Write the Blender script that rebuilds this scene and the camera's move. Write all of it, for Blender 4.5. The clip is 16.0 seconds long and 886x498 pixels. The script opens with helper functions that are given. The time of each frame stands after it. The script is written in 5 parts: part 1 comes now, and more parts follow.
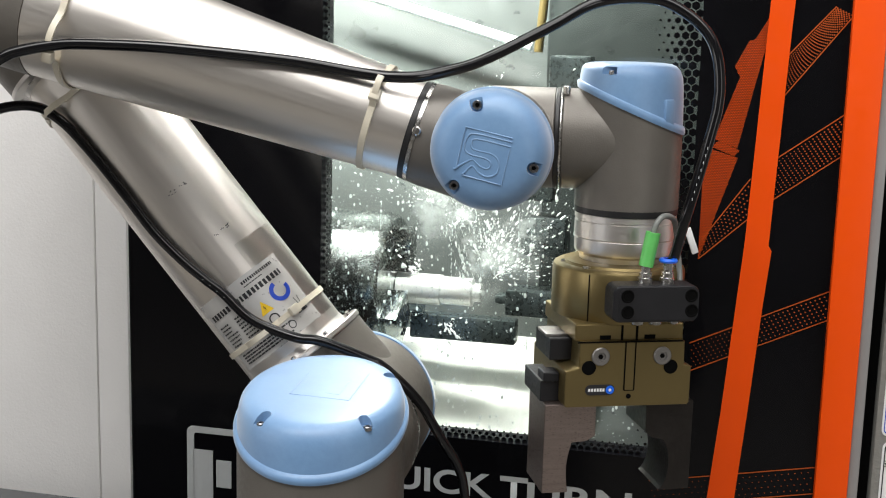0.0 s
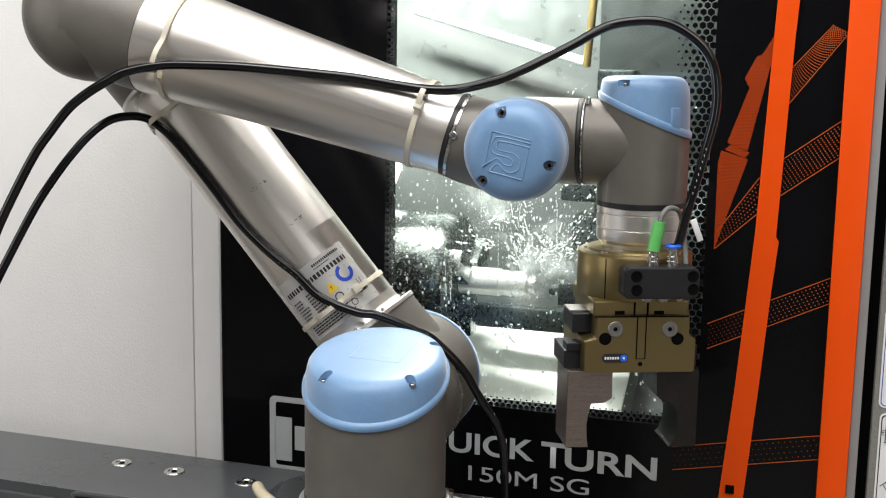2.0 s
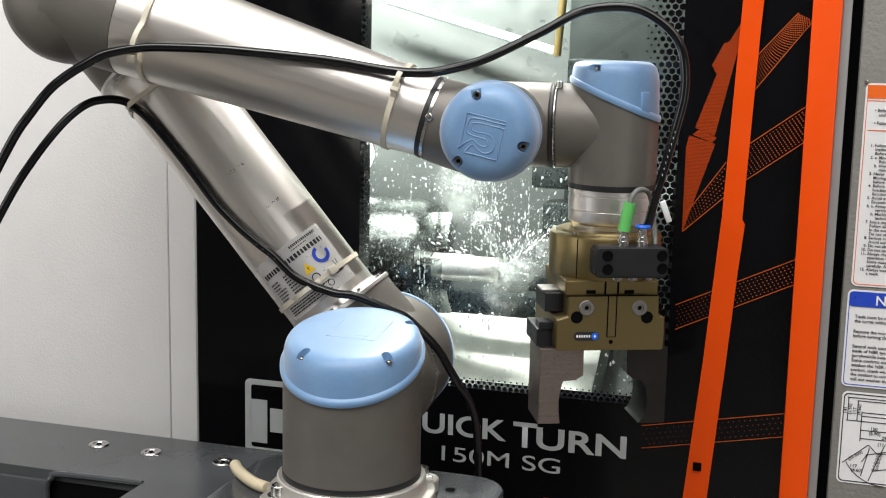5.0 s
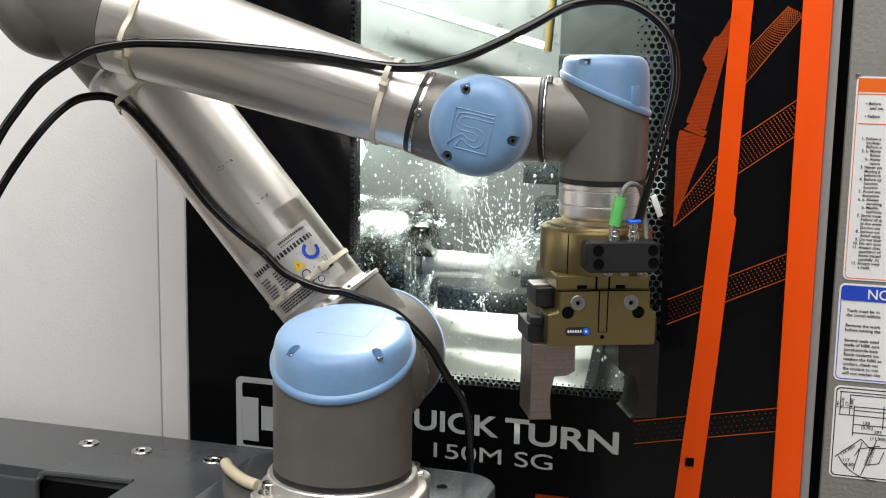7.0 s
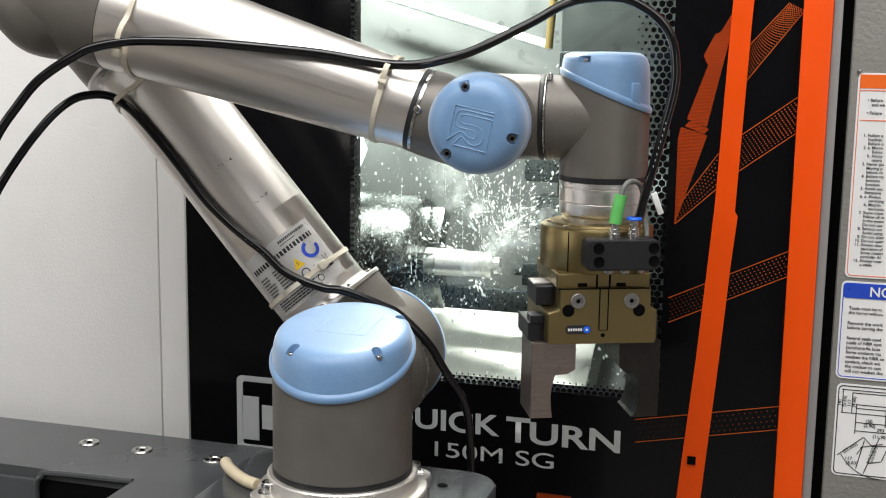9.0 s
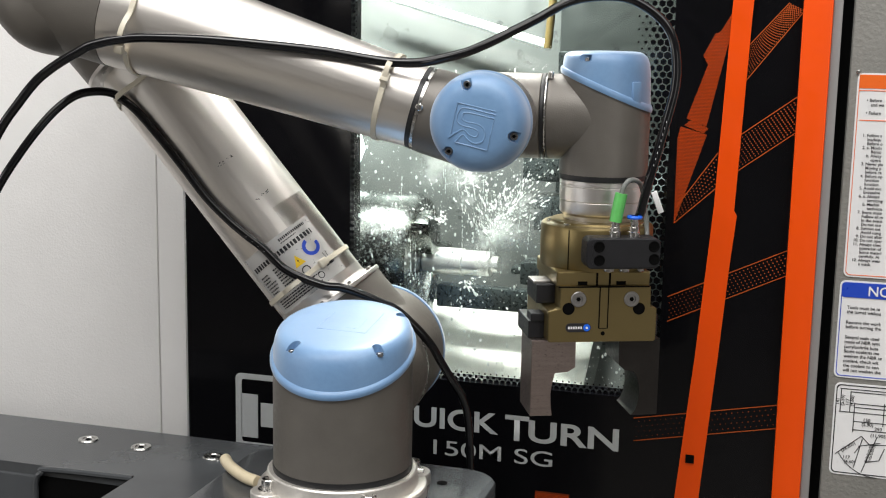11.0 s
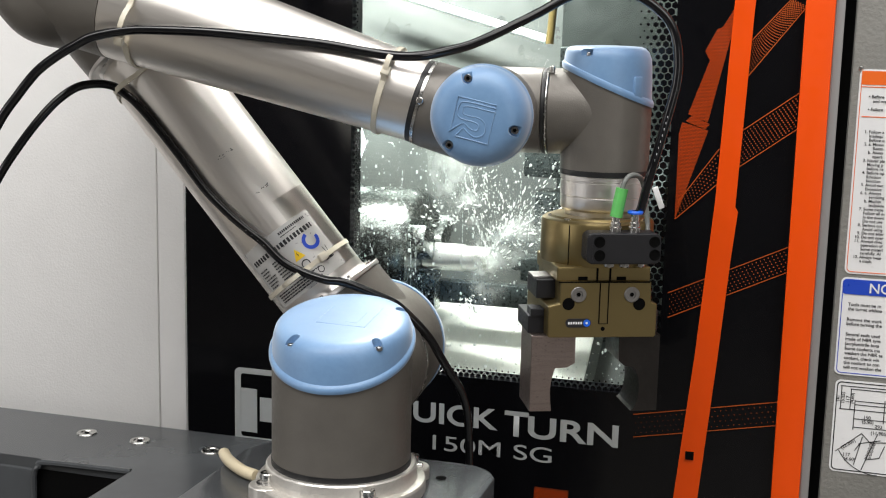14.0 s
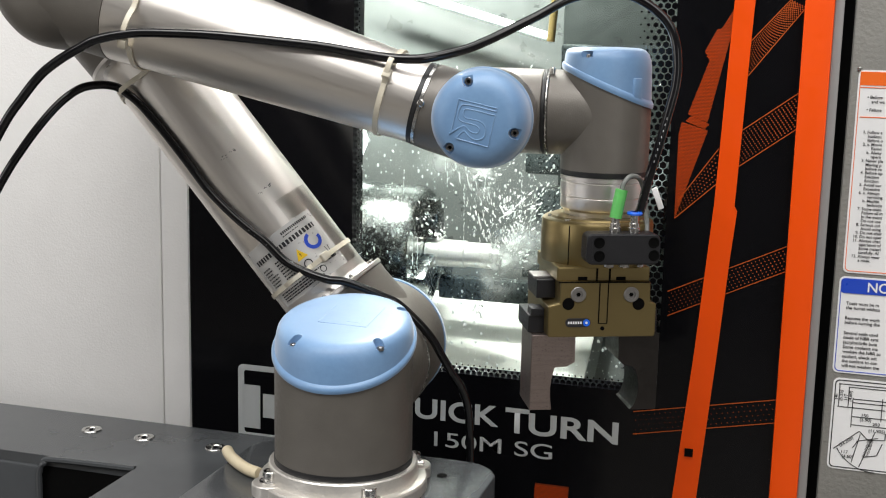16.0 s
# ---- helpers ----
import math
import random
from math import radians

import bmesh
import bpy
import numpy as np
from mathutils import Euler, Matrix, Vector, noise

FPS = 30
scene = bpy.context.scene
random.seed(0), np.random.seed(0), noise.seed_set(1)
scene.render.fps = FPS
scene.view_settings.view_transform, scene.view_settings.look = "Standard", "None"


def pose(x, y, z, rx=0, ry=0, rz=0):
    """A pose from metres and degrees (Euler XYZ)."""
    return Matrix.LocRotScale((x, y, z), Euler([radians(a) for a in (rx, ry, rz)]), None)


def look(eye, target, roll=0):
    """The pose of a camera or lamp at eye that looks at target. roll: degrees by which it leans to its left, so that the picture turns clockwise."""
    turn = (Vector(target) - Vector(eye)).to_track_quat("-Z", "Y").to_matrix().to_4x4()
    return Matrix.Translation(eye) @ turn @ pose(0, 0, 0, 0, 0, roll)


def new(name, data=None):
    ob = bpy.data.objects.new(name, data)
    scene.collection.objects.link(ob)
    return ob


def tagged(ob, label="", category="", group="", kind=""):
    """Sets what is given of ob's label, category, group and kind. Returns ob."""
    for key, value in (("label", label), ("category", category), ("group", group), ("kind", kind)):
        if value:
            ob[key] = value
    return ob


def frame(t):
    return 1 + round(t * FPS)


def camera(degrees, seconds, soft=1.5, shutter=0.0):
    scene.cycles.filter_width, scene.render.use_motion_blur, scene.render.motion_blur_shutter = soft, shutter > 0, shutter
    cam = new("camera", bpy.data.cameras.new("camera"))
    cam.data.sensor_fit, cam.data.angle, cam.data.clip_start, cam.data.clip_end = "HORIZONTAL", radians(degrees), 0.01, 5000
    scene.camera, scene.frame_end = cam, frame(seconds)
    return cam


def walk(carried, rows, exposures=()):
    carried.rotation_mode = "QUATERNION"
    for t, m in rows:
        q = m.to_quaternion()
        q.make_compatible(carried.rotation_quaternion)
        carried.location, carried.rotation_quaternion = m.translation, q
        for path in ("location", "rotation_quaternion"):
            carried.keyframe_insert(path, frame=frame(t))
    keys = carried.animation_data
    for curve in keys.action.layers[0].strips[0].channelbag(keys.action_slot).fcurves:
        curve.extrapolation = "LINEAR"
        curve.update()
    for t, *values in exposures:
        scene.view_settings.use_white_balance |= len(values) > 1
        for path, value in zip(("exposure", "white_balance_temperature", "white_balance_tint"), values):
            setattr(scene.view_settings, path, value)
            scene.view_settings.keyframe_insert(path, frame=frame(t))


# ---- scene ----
cam = camera(40.0, 16.0, soft=1.1)
PATH = [
    (0, (0.2675, -0.7703, 0.3871), (0.0386, 0.1879, 0.2150), 1.51),
    (0.5, (0.2891, -0.8068, 0.3922), (0.0433, 0.1472, 0.2207), 1.44),
    (1, (0.3242, -0.8546, 0.3951), (0.0621, 0.0957, 0.2267), 1.53),
    (1.5, (0.3422, -0.8901, 0.3937), (0.0503, 0.0516, 0.2262), 1.11),
    (2, (0.3531, -0.9022, 0.3927), (0.0445, 0.0349, 0.2295), 0.93),
    (2.5, (0.3622, -0.9143, 0.3909), (0.0533, 0.0231, 0.2302), 1.00),
    (3, (0.3646, -0.9218, 0.3889), (0.0586, 0.0169, 0.2298), 0.98),
    (3.5, (0.3589, -0.9251, 0.3832), (0.0597, 0.0156, 0.2236), 1.12),
    (4, (0.3522, -0.9268, 0.3830), (0.0614, 0.0159, 0.2198), 1.23),
    (6.5, (0.3563, -0.9231, 0.3789), (0.0783, 0.0233, 0.2143), 1.06),
    (7, (0.3555, -0.9214, 0.3785), (0.0778, 0.0249, 0.2131), 0.95),
    (7.5, (0.3538, -0.9198, 0.3776), (0.0771, 0.0268, 0.2116), 0.95),
    (8, (0.3531, -0.9193, 0.3773), (0.0773, 0.0274, 0.2109), 0.80),
    (8.5, (0.3546, -0.9176, 0.3779), (0.0768, 0.0284, 0.2109), 0.81),
    (9, (0.3577, -0.9168, 0.3778), (0.0770, 0.0284, 0.2110), 0.80),
    (11.5, (0.3525, -0.9234, 0.3752), (0.0781, 0.0237, 0.2091), 1.15),
    (12, (0.3522, -0.9253, 0.3751), (0.0787, 0.0221, 0.2085), 1.22),
    (12.5, (0.3512, -0.9214, 0.3747), (0.0774, 0.0257, 0.2073), 1.24),
    (13, (0.3533, -0.9180, 0.3727), (0.0768, 0.0284, 0.2057), 1.29),
    (13.5, (0.3522, -0.9188, 0.3724), (0.0766, 0.0278, 0.2048), 1.34),
    (14, (0.3537, -0.9185, 0.3721), (0.0767, 0.0277, 0.2045), 1.34),
    (14.5, (0.3539, -0.9193, 0.3721), (0.0770, 0.0268, 0.2042), 1.41),
    (15, (0.3535, -0.9210, 0.3721), (0.0778, 0.0256, 0.2045), 1.46),
    (15.5, (0.3535, -0.9234, 0.3753), (0.0786, 0.0229, 0.2052), 1.52),
    (16, (0.3575, -0.9248, 0.3833), (0.0784, 0.0191, 0.2065), 1.31),
]
walk(cam, [(t, look(eye, target, roll)) for t, eye, target, roll in PATH])

# ---- light: an exhibition hall with bright ceiling panels, two added low fills, and the lamp inside the machine ----
world = bpy.data.worlds.new("hall_air")
scene.world = world
world.use_nodes = True
world.node_tree.nodes["Background"].inputs[0].default_value = (0.80, 0.90, 1.0, 1)
world.node_tree.nodes["Background"].inputs[1].default_value = 0.10
scene.view_settings.exposure = -0.05


def area(name, eye, target, size, size_y, power, colour=(1, 1, 1)):
    data = bpy.data.lights.new(name, "AREA")
    data.shape, data.size, data.size_y, data.energy, data.color = "RECTANGLE", size, size_y, power, colour
    ob = new(name, data)
    ob.matrix_world = look(eye, target)
    return tagged(ob, "white area lamp: hall ceiling, machine or added fill", "lamp")


area("hall_or_fill_light", (0.3, -1.65, 2.9), (0.0, 0.0, 0.2), 5.0, 1.7, 124, (1.0, 0.985, 0.97))
area("hall_or_fill_light", (0.2, -0.25, 3.0), (0.1, -0.2, 0.2), 4.2, 0.9, 84, (1.0, 0.985, 0.97))
# Unseen low fills, left and right, added to even out the front.
area("hall_or_fill_light", (-2.1, -1.7, 0.75), (-0.15, 0.2, 0.0), 1.2, 1.3, 15, (1.0, 0.985, 0.97))
area("hall_or_fill_light", (2.0, -2.3, 0.75), (-0.2, 0.2, 0.0), 0.9, 1.4, 9, (1.0, 0.98, 0.96))
area("machine_lamp", (-0.12, 0.40, 0.66), (-0.07, 0.57, 0.0), 0.34, 0.05, 15, (1.0, 1.0, 0.95))


# ---- materials ----
def mat(name, colour, rough=0.5, metal=0.0, vary=0.12, scale=30.0, bump=0.0, bump_scale=300.0, stretch=(1, 1, 1), coat=0.0, rough_vary=0.08, tint=None, spec=0.5):
    m = bpy.data.materials.new(name)
    m.use_nodes = True
    n, l = m.node_tree.nodes, m.node_tree.links
    b = n["Principled BSDF"]
    b.inputs["Metallic"].default_value = metal
    b.inputs["Coat Weight"].default_value = coat
    b.inputs["Specular IOR Level"].default_value = spec
    b.inputs["Coat Roughness"].default_value = 0.08
    at = n.new("ShaderNodeTexCoord")
    mp = n.new("ShaderNodeMapping")
    mp.inputs["Scale"].default_value = stretch
    l.new(at.outputs["Object"], mp.inputs["Vector"])
    big, fine = n.new("ShaderNodeTexNoise"), n.new("ShaderNodeTexNoise")
    big.inputs["Scale"].default_value, fine.inputs["Scale"].default_value = scale, scale * 9
    big.inputs["Detail"].default_value = fine.inputs["Detail"].default_value = 4
    for t in (big, fine):
        l.new(mp.outputs["Vector"], t.inputs["Vector"])
    both = n.new("ShaderNodeMath")
    both.operation = "MULTIPLY_ADD"
    both.inputs[1].default_value = 0.4
    l.new(fine.outputs["Fac"], both.inputs[0])
    l.new(big.outputs["Fac"], both.inputs[2])
    ramp = n.new("ShaderNodeMapRange")
    ramp.inputs["From Min"].default_value, ramp.inputs["From Max"].default_value = 0.4, 1.0
    l.new(both.outputs[0], ramp.inputs["Value"])
    mix = n.new("ShaderNodeMix")
    mix.data_type = "RGBA"
    second = tint or colour
    mix.inputs["A"].default_value = (*[v * (1 - vary) for v in colour], 1)
    mix.inputs["B"].default_value = (*[min(1, v * (1 + vary)) for v in second], 1)
    l.new(ramp.outputs["Result"], mix.inputs["Factor"])
    l.new(mix.outputs["Result"], b.inputs["Base Color"])
    gloss = n.new("ShaderNodeMapRange")
    gloss.inputs["From Min"].default_value, gloss.inputs["From Max"].default_value = 0.3, 0.7
    gloss.inputs["To Min"].default_value, gloss.inputs["To Max"].default_value = max(0.02, rough - rough_vary), rough + rough_vary
    l.new(fine.outputs["Fac"], gloss.inputs["Value"])
    l.new(gloss.outputs["Result"], b.inputs["Roughness"])
    if bump:
        grain = n.new("ShaderNodeTexNoise")
        grain.inputs["Scale"].default_value = bump_scale
        grain.inputs["Detail"].default_value = 3
        l.new(mp.outputs["Vector"], grain.inputs["Vector"])
        bp = n.new("ShaderNodeBump")
        bp.inputs["Strength"].default_value, bp.inputs["Distance"].default_value = bump, 0.001
        l.new(grain.outputs["Fac"], bp.inputs["Height"])
        l.new(bp.outputs["Normal"], b.inputs["Normal"])
    return m


def glow(name, colour, strength):
    m = bpy.data.materials.new(name)
    m.use_nodes = True
    b = m.node_tree.nodes["Principled BSDF"]
    b.inputs["Base Color"].default_value = (*colour, 1)
    b.inputs["Emission Color"].default_value = (*colour, 1)
    b.inputs["Emission Strength"].default_value = strength
    return m


def clear(name, colour, rough, share):
    """A thin pane: see-through with a glossy face."""
    m = bpy.data.materials.new(name)
    m.use_nodes = True
    n, l = m.node_tree.nodes, m.node_tree.links
    n.remove(n["Principled BSDF"])
    see, shine, mix, fr = n.new("ShaderNodeBsdfTransparent"), n.new("ShaderNodeBsdfGlossy"), n.new("ShaderNodeMixShader"), n.new("ShaderNodeFresnel")
    see.inputs["Color"].default_value = (*colour, 1)
    shine.inputs["Roughness"].default_value = rough
    fr.inputs["IOR"].default_value = share
    l.new(fr.outputs[0], mix.inputs[0])
    l.new(see.outputs[0], mix.inputs[1])
    l.new(shine.outputs[0], mix.inputs[2])
    l.new(mix.outputs[0], n["Material Output"].inputs["Surface"])
    return m


M_TUBE = mat("brushed_aluminium", (0.84, 0.80, 0.75), 0.38, 1.0, 0.03, 45, 0.015, 420, (1, 1, 0.02), rough_vary=0.035)
M_CAST = mat("grey_cast_paint", (0.15, 0.138, 0.122), 0.46, 0.35, 0.10, 35, 0.12, 900)
M_BLUE = mat("blue_plastic", (0.125, 0.250, 0.450), 0.48, 0.0, 0.08, 30, 0.05, 700, tint=(0.155, 0.285, 0.470))
M_BLUE.node_tree.nodes["Principled BSDF"].inputs["Sheen Weight"].default_value = 0.5
M_BLUE.node_tree.nodes["Principled BSDF"].inputs["Coat Weight"].default_value = 0.4
M_BLUE.node_tree.nodes["Principled BSDF"].inputs["Coat Roughness"].default_value = 0.38
M_BLUE.node_tree.nodes["Principled BSDF"].inputs["Sheen Roughness"].default_value = 0.45
M_RUBBER = mat("black_rubber", (0.012, 0.012, 0.013), 0.45, 0.0, 0.2, 60)
M_STEEL = mat("machined_steel", (0.60, 0.59, 0.57), 0.24, 1.0, 0.08, 40, 0.05, 300)
M_SILVER = mat("turned_aluminium", (0.78, 0.75, 0.72), 0.40, 1.0, 0.03, 20, 0.03, 300, (1, 1, 8))
M_BASE = mat("bare_cast_aluminium", (0.76, 0.73, 0.68), 0.46, 0.85, 0.12, 50, 0.25, 500)
M_OLIVE = mat("bronze_anodised", (0.205, 0.157, 0.068), 0.36, 0.8, 0.04, 40, 0.03, 900, rough_vary=0.03)
# One finger steel in two tones: the far finger's shade is in its colour.
M_FINGERSHADE = mat("finger_steel_shaded", (0.045, 0.041, 0.039), 0.36, 0.9, 0.15, 40, 0.08, 400)
M_FINGERLIT = mat("finger_steel_lit", (0.30, 0.245, 0.225), 0.32, 0.9, 0.12, 40, 0.08, 300, (1, 1, 12))
M_SCREW = mat("dark_steel_screw", (0.36, 0.36, 0.37), 0.28, 1.0, 0.1, 60)
M_BOLT = mat("dull_zinc", (0.26, 0.25, 0.24), 0.42, 0.8, 0.1, 60)
M_TYPE = mat("silver_label_film", (0.60, 0.59, 0.57), 0.34, 0.35, 0.04, 25)
M_DARK = mat("black_plastic", (0.011, 0.011, 0.013), 0.42, 0.0, 0.2, 60, 0.05, 800, spec=0.35)
# Black paints the shade in slot, bores, sockets and grooves; also a square mark.
M_HOLE = mat("black_and_hole_shade", (0.003, 0.003, 0.003), 0.7, 0.0, 0.1, spec=0.05)
M_HOSE = mat("black_hose", (0.006, 0.006, 0.007), 0.09, 0.0, 0.2, 60, rough_vary=0.02, spec=0.45)
M_TIE = mat("natural_nylon", (0.62, 0.57, 0.46), 0.42, 0.0, 0.08, 80)
M_GREEN = mat("green_plastic", (0.12, 0.50, 0.12), 0.4, 0.0, 0.08, 80)
M_FITBLUE = mat("blue_collar", (0.01, 0.13, 0.75), 0.3, 0.0, 0.08, 80)
M_GREYCABLE = mat("grey_cable", (0.16, 0.17, 0.16), 0.45, 0.0, 0.1, 80)
M_CREAM = mat("cream_hose", (0.60, 0.52, 0.36), 0.4, 0.0, 0.1, 60)
M_DOOR = mat("black_gloss_door", (0.004, 0.004, 0.005), 0.13, 0.0, 0.2, 12, rough_vary=0.04, spec=0.20)
M_WHITE = mat("white_machine_paint", (0.79, 0.78, 0.765), 0.45, 0.0, 0.05, 4, 0.30, 420)
M_BEIGE = mat("textured_beige_paint", (0.225, 0.221, 0.203), 0.45, 0.0, 0.06, 20, 0.9, 260, spec=0.3)
M_ORANGE = mat("orange_paint", (0.86, 0.080, 0.002), 0.42, 0.0, 0.04, 10, 0.03, 600, spec=0.25)
M_ORANGEDARK = mat("orange_print", (0.20, 0.030, 0.005), 0.4, 0.0, 0.06, 10, spec=0.3)
M_STRIPE = mat("stripe_print_ink", (0.40, 0.075, 0.012), 0.4, 0.0, 0.06, 10, spec=0.3)
M_GREYTRIM = mat("grey_trim", (0.27, 0.265, 0.26), 0.4, 0.1, 0.05, 20)
M_LETTER = mat("grey_lettering", (0.50, 0.52, 0.52), 0.45, 0.0, 0.05, 20)
M_SIGN = mat("white_sticker", (0.82, 0.82, 0.82), 0.35, 0.0, 0.03, 15)
M_SIGNBLUE = mat("blue_print", (0.02, 0.07, 0.52), 0.35, 0.0, 0.04, 15)
M_SIGNORANGE = mat("orange_sticker_print", (0.85, 0.15, 0.02), 0.35, 0.0, 0.04, 15)
M_INK = mat("black_print", (0.015, 0.015, 0.018), 0.4, 0.0, 0.1, 30)
M_YELLOW = mat("yellow_print", (0.85, 0.55, 0.02), 0.4, 0.0, 0.05, 30)
M_TABLE = mat("dark_grey_table_paint", (0.062, 0.066, 0.070), 0.20, 0.0, 0.12, 5, rough_vary=0.03, spec=0.42)
# Inner sheet in tones: plain, shaded copy for the turret's side, lit copy below.
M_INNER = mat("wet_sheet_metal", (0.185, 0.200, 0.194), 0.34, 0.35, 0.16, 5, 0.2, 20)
M_INNERSHADE = mat("wet_sheet_shaded", (0.040, 0.047, 0.045), 0.34, 0.3, 0.2, 5, 0.2, 20)
M_CHUTE = mat("wet_steel_lit", (0.80, 0.81, 0.75), 0.45, 0.2, 0.14, 26, 0.5, 60, (1, 0.12, 1))
M_CHUCK = mat("chuck_steel", (0.30, 0.32, 0.31), 0.24, 1.0, 0.2, 25, 0.1, 80)
M_BAR = mat("turned_workpiece", (0.90, 0.90, 0.87), 0.34, 0.6, 0.06, 40)
M_TURRET = mat("dark_tool_holder", (0.075, 0.09, 0.09), 0.3, 0.6, 0.3, 25)
M_BRASS = mat("yellow_coolant_pipe", (0.17, 0.125, 0.045), 0.4, 0.3, 0.2, 40)
M_WATER = mat("white_coolant", (0.72, 0.77, 0.75), 0.10, 0.0, 0.05, 60)
M_HALLWALL = mat("hall_wall", (0.45, 0.44, 0.43), 0.7, 0.0, 0.2, 1.5)
M_HALLFLOOR = mat("hall_floor", (0.30, 0.28, 0.25), 0.5, 0.0, 0.2, 2)
M_PANE = clear("door_glass", (0.93, 0.96, 0.95), 0.02, 1.35)
M_FILM = clear("clear_film", (0.86, 0.86, 0.85), 0.25, 1.25)


def mist(name, colour, least, most, scale):
    """Thin torn sheets of foaming coolant: white, in part see-through."""
    m = bpy.data.materials.new(name)
    m.use_nodes = True
    n, l = m.node_tree.nodes, m.node_tree.links
    n.remove(n["Principled BSDF"])
    front, back, see = n.new("ShaderNodeBsdfDiffuse"), n.new("ShaderNodeBsdfTranslucent"), n.new("ShaderNodeBsdfTransparent")
    half, mix = n.new("ShaderNodeMixShader"), n.new("ShaderNodeMixShader")
    for shader in (front, back):
        shader.inputs["Color"].default_value = (*colour, 1)
    l.new(front.outputs[0], half.inputs[1])
    l.new(back.outputs[0], half.inputs[2])
    l.new(see.outputs[0], mix.inputs[1])
    l.new(half.outputs[0], mix.inputs[2])
    l.new(mix.outputs[0], n["Material Output"].inputs["Surface"])
    where, noise, ramp = n.new("ShaderNodeTexCoord"), n.new("ShaderNodeTexNoise"), n.new("ShaderNodeMapRange")
    noise.inputs["Scale"].default_value = scale
    noise.inputs["Detail"].default_value = 4
    ramp.inputs["From Min"].default_value = 0.40
    ramp.inputs["From Max"].default_value = 0.68
    ramp.inputs["To Min"].default_value = least
    ramp.inputs["To Max"].default_value = most
    l.new(where.outputs["Object"], noise.inputs["Vector"])
    l.new(noise.outputs["Fac"], ramp.inputs["Value"])
    l.new(ramp.outputs[0], mix.inputs[0])
    return m


M_FOAM = mat("white_foam_drop", (0.90, 0.93, 0.91), 0.25, 0.0, 0.05, 90)
M_MIST = mist("coolant_mist", (0.92, 0.95, 0.93), 0.10, 0.95, 55)


def fade_out(m):
    """Thins the mist towards the rim of each sheet, where its texture coordinates reach 1."""
    n, l = m.node_tree.nodes, m.node_tree.links
    at, far, fall, both = n.new("ShaderNodeTexCoord"), n.new("ShaderNodeVectorMath"), n.new("ShaderNodeMapRange"), n.new("ShaderNodeMath")
    far.operation, both.operation = "LENGTH", "MULTIPLY"
    fall.inputs["From Min"].default_value, fall.inputs["From Max"].default_value = 1.0, 0.1
    l.new(at.outputs["UV"], far.inputs[0])
    l.new(far.outputs["Value"], fall.inputs["Value"])
    mix = n["Material Output"].inputs["Surface"].links[0].from_node
    old = mix.inputs[0].links[0].from_socket
    l.new(old, both.inputs[0])
    l.new(fall.outputs[0], both.inputs[1])
    l.new(both.outputs[0], mix.inputs[0])


fade_out(M_MIST)


# ---- mesh helpers ----
def axis(origin, way, up=(0, 0, 1)):
    """A frame at origin with its z along way."""
    q = Vector(way).to_track_quat("Z", "Y").to_matrix().to_4x4()
    return Matrix.Translation(origin) @ q


def part(name, bm, material, parent=None, label="", m=None, sharp=32):
    me = bpy.data.meshes.new(name)
    bmesh.ops.recalc_face_normals(bm, faces=bm.faces)
    for f in bm.faces:
        f.smooth = True
    bm.to_mesh(me)
    bm.free()
    me.set_sharp_from_angle(angle=radians(sharp))
    me.materials.append(material)
    ob = new(name, me)
    if parent is not None:
        ob.parent = parent
    if m is not None:
        ob.matrix_basis = m
    if label:
        ob["label"] = label
    return ob


def thing(name, label, category, m=None, group=""):
    ob = new(name)
    ob.empty_display_size = 0.02
    if m is not None:
        ob.matrix_basis = m
    return tagged(ob, label, category, group)


def lathe(profile, seg=56, bm=None, m=None):
    """Rings of (radius, height) turned round z; a radius of 0 closes the end."""
    bm = bm or bmesh.new()
    m = m or Matrix()
    rings = []
    for r, z in profile:
        if r <= 1e-7:
            rings.append([bm.verts.new(m @ Vector((0, 0, z)))])
        else:
            rings.append([bm.verts.new(m @ Vector((r * math.cos(a), r * math.sin(a), z))) for a in [2 * math.pi * k / seg for k in range(seg)]])
    for a, b in zip(rings, rings[1:]):
        for k in range(seg):
            j = (k + 1) % seg
            if len(a) == 1 and len(b) > 1:
                bm.faces.new((a[0], b[k], b[j]))
            elif len(b) == 1 and len(a) > 1:
                bm.faces.new((a[k], a[j], b[0]))
            elif len(a) > 1:
                bm.faces.new((a[k], a[j], b[j], b[k]))
    return bm


def rod(p, q, r, r2=None, seg=40, bm=None, edge=0.0008):
    """A closed round bar from p to q with small rounded ends."""
    p, q = Vector(p), Vector(q)
    h, r2 = (q - p).length, r if r2 is None else r2
    e = min(edge, h * 0.3, r * 0.5)
    return lathe([(0, 0), (r - e, 0), (r, e), (r2, h - e), (r2 - e, h), (0, h)], seg, bm, axis(p, q - p))


def box(lo, hi, edge=0.0, bm=None, m=None, seg=2):
    own = bmesh.new()
    lo, hi = Vector(lo), Vector(hi)
    bmesh.ops.create_cube(own, size=1, matrix=Matrix.Translation((lo + hi) / 2) @ Matrix.Diagonal((*(hi - lo), 1)))
    if edge:
        bmesh.ops.bevel(own, geom=own.edges[:], offset=edge, segments=seg, affect="EDGES", profile=0.5)
    return merge(own, bm, m)


def merge(own, bm=None, m=None):
    if m is not None:
        bmesh.ops.transform(own, matrix=m, verts=own.verts)
    if bm is None:
        return own
    made = {v: bm.verts.new(v.co) for v in own.verts}
    for f in own.faces:
        bm.faces.new([made[v] for v in f.verts])
    own.free()
    return bm


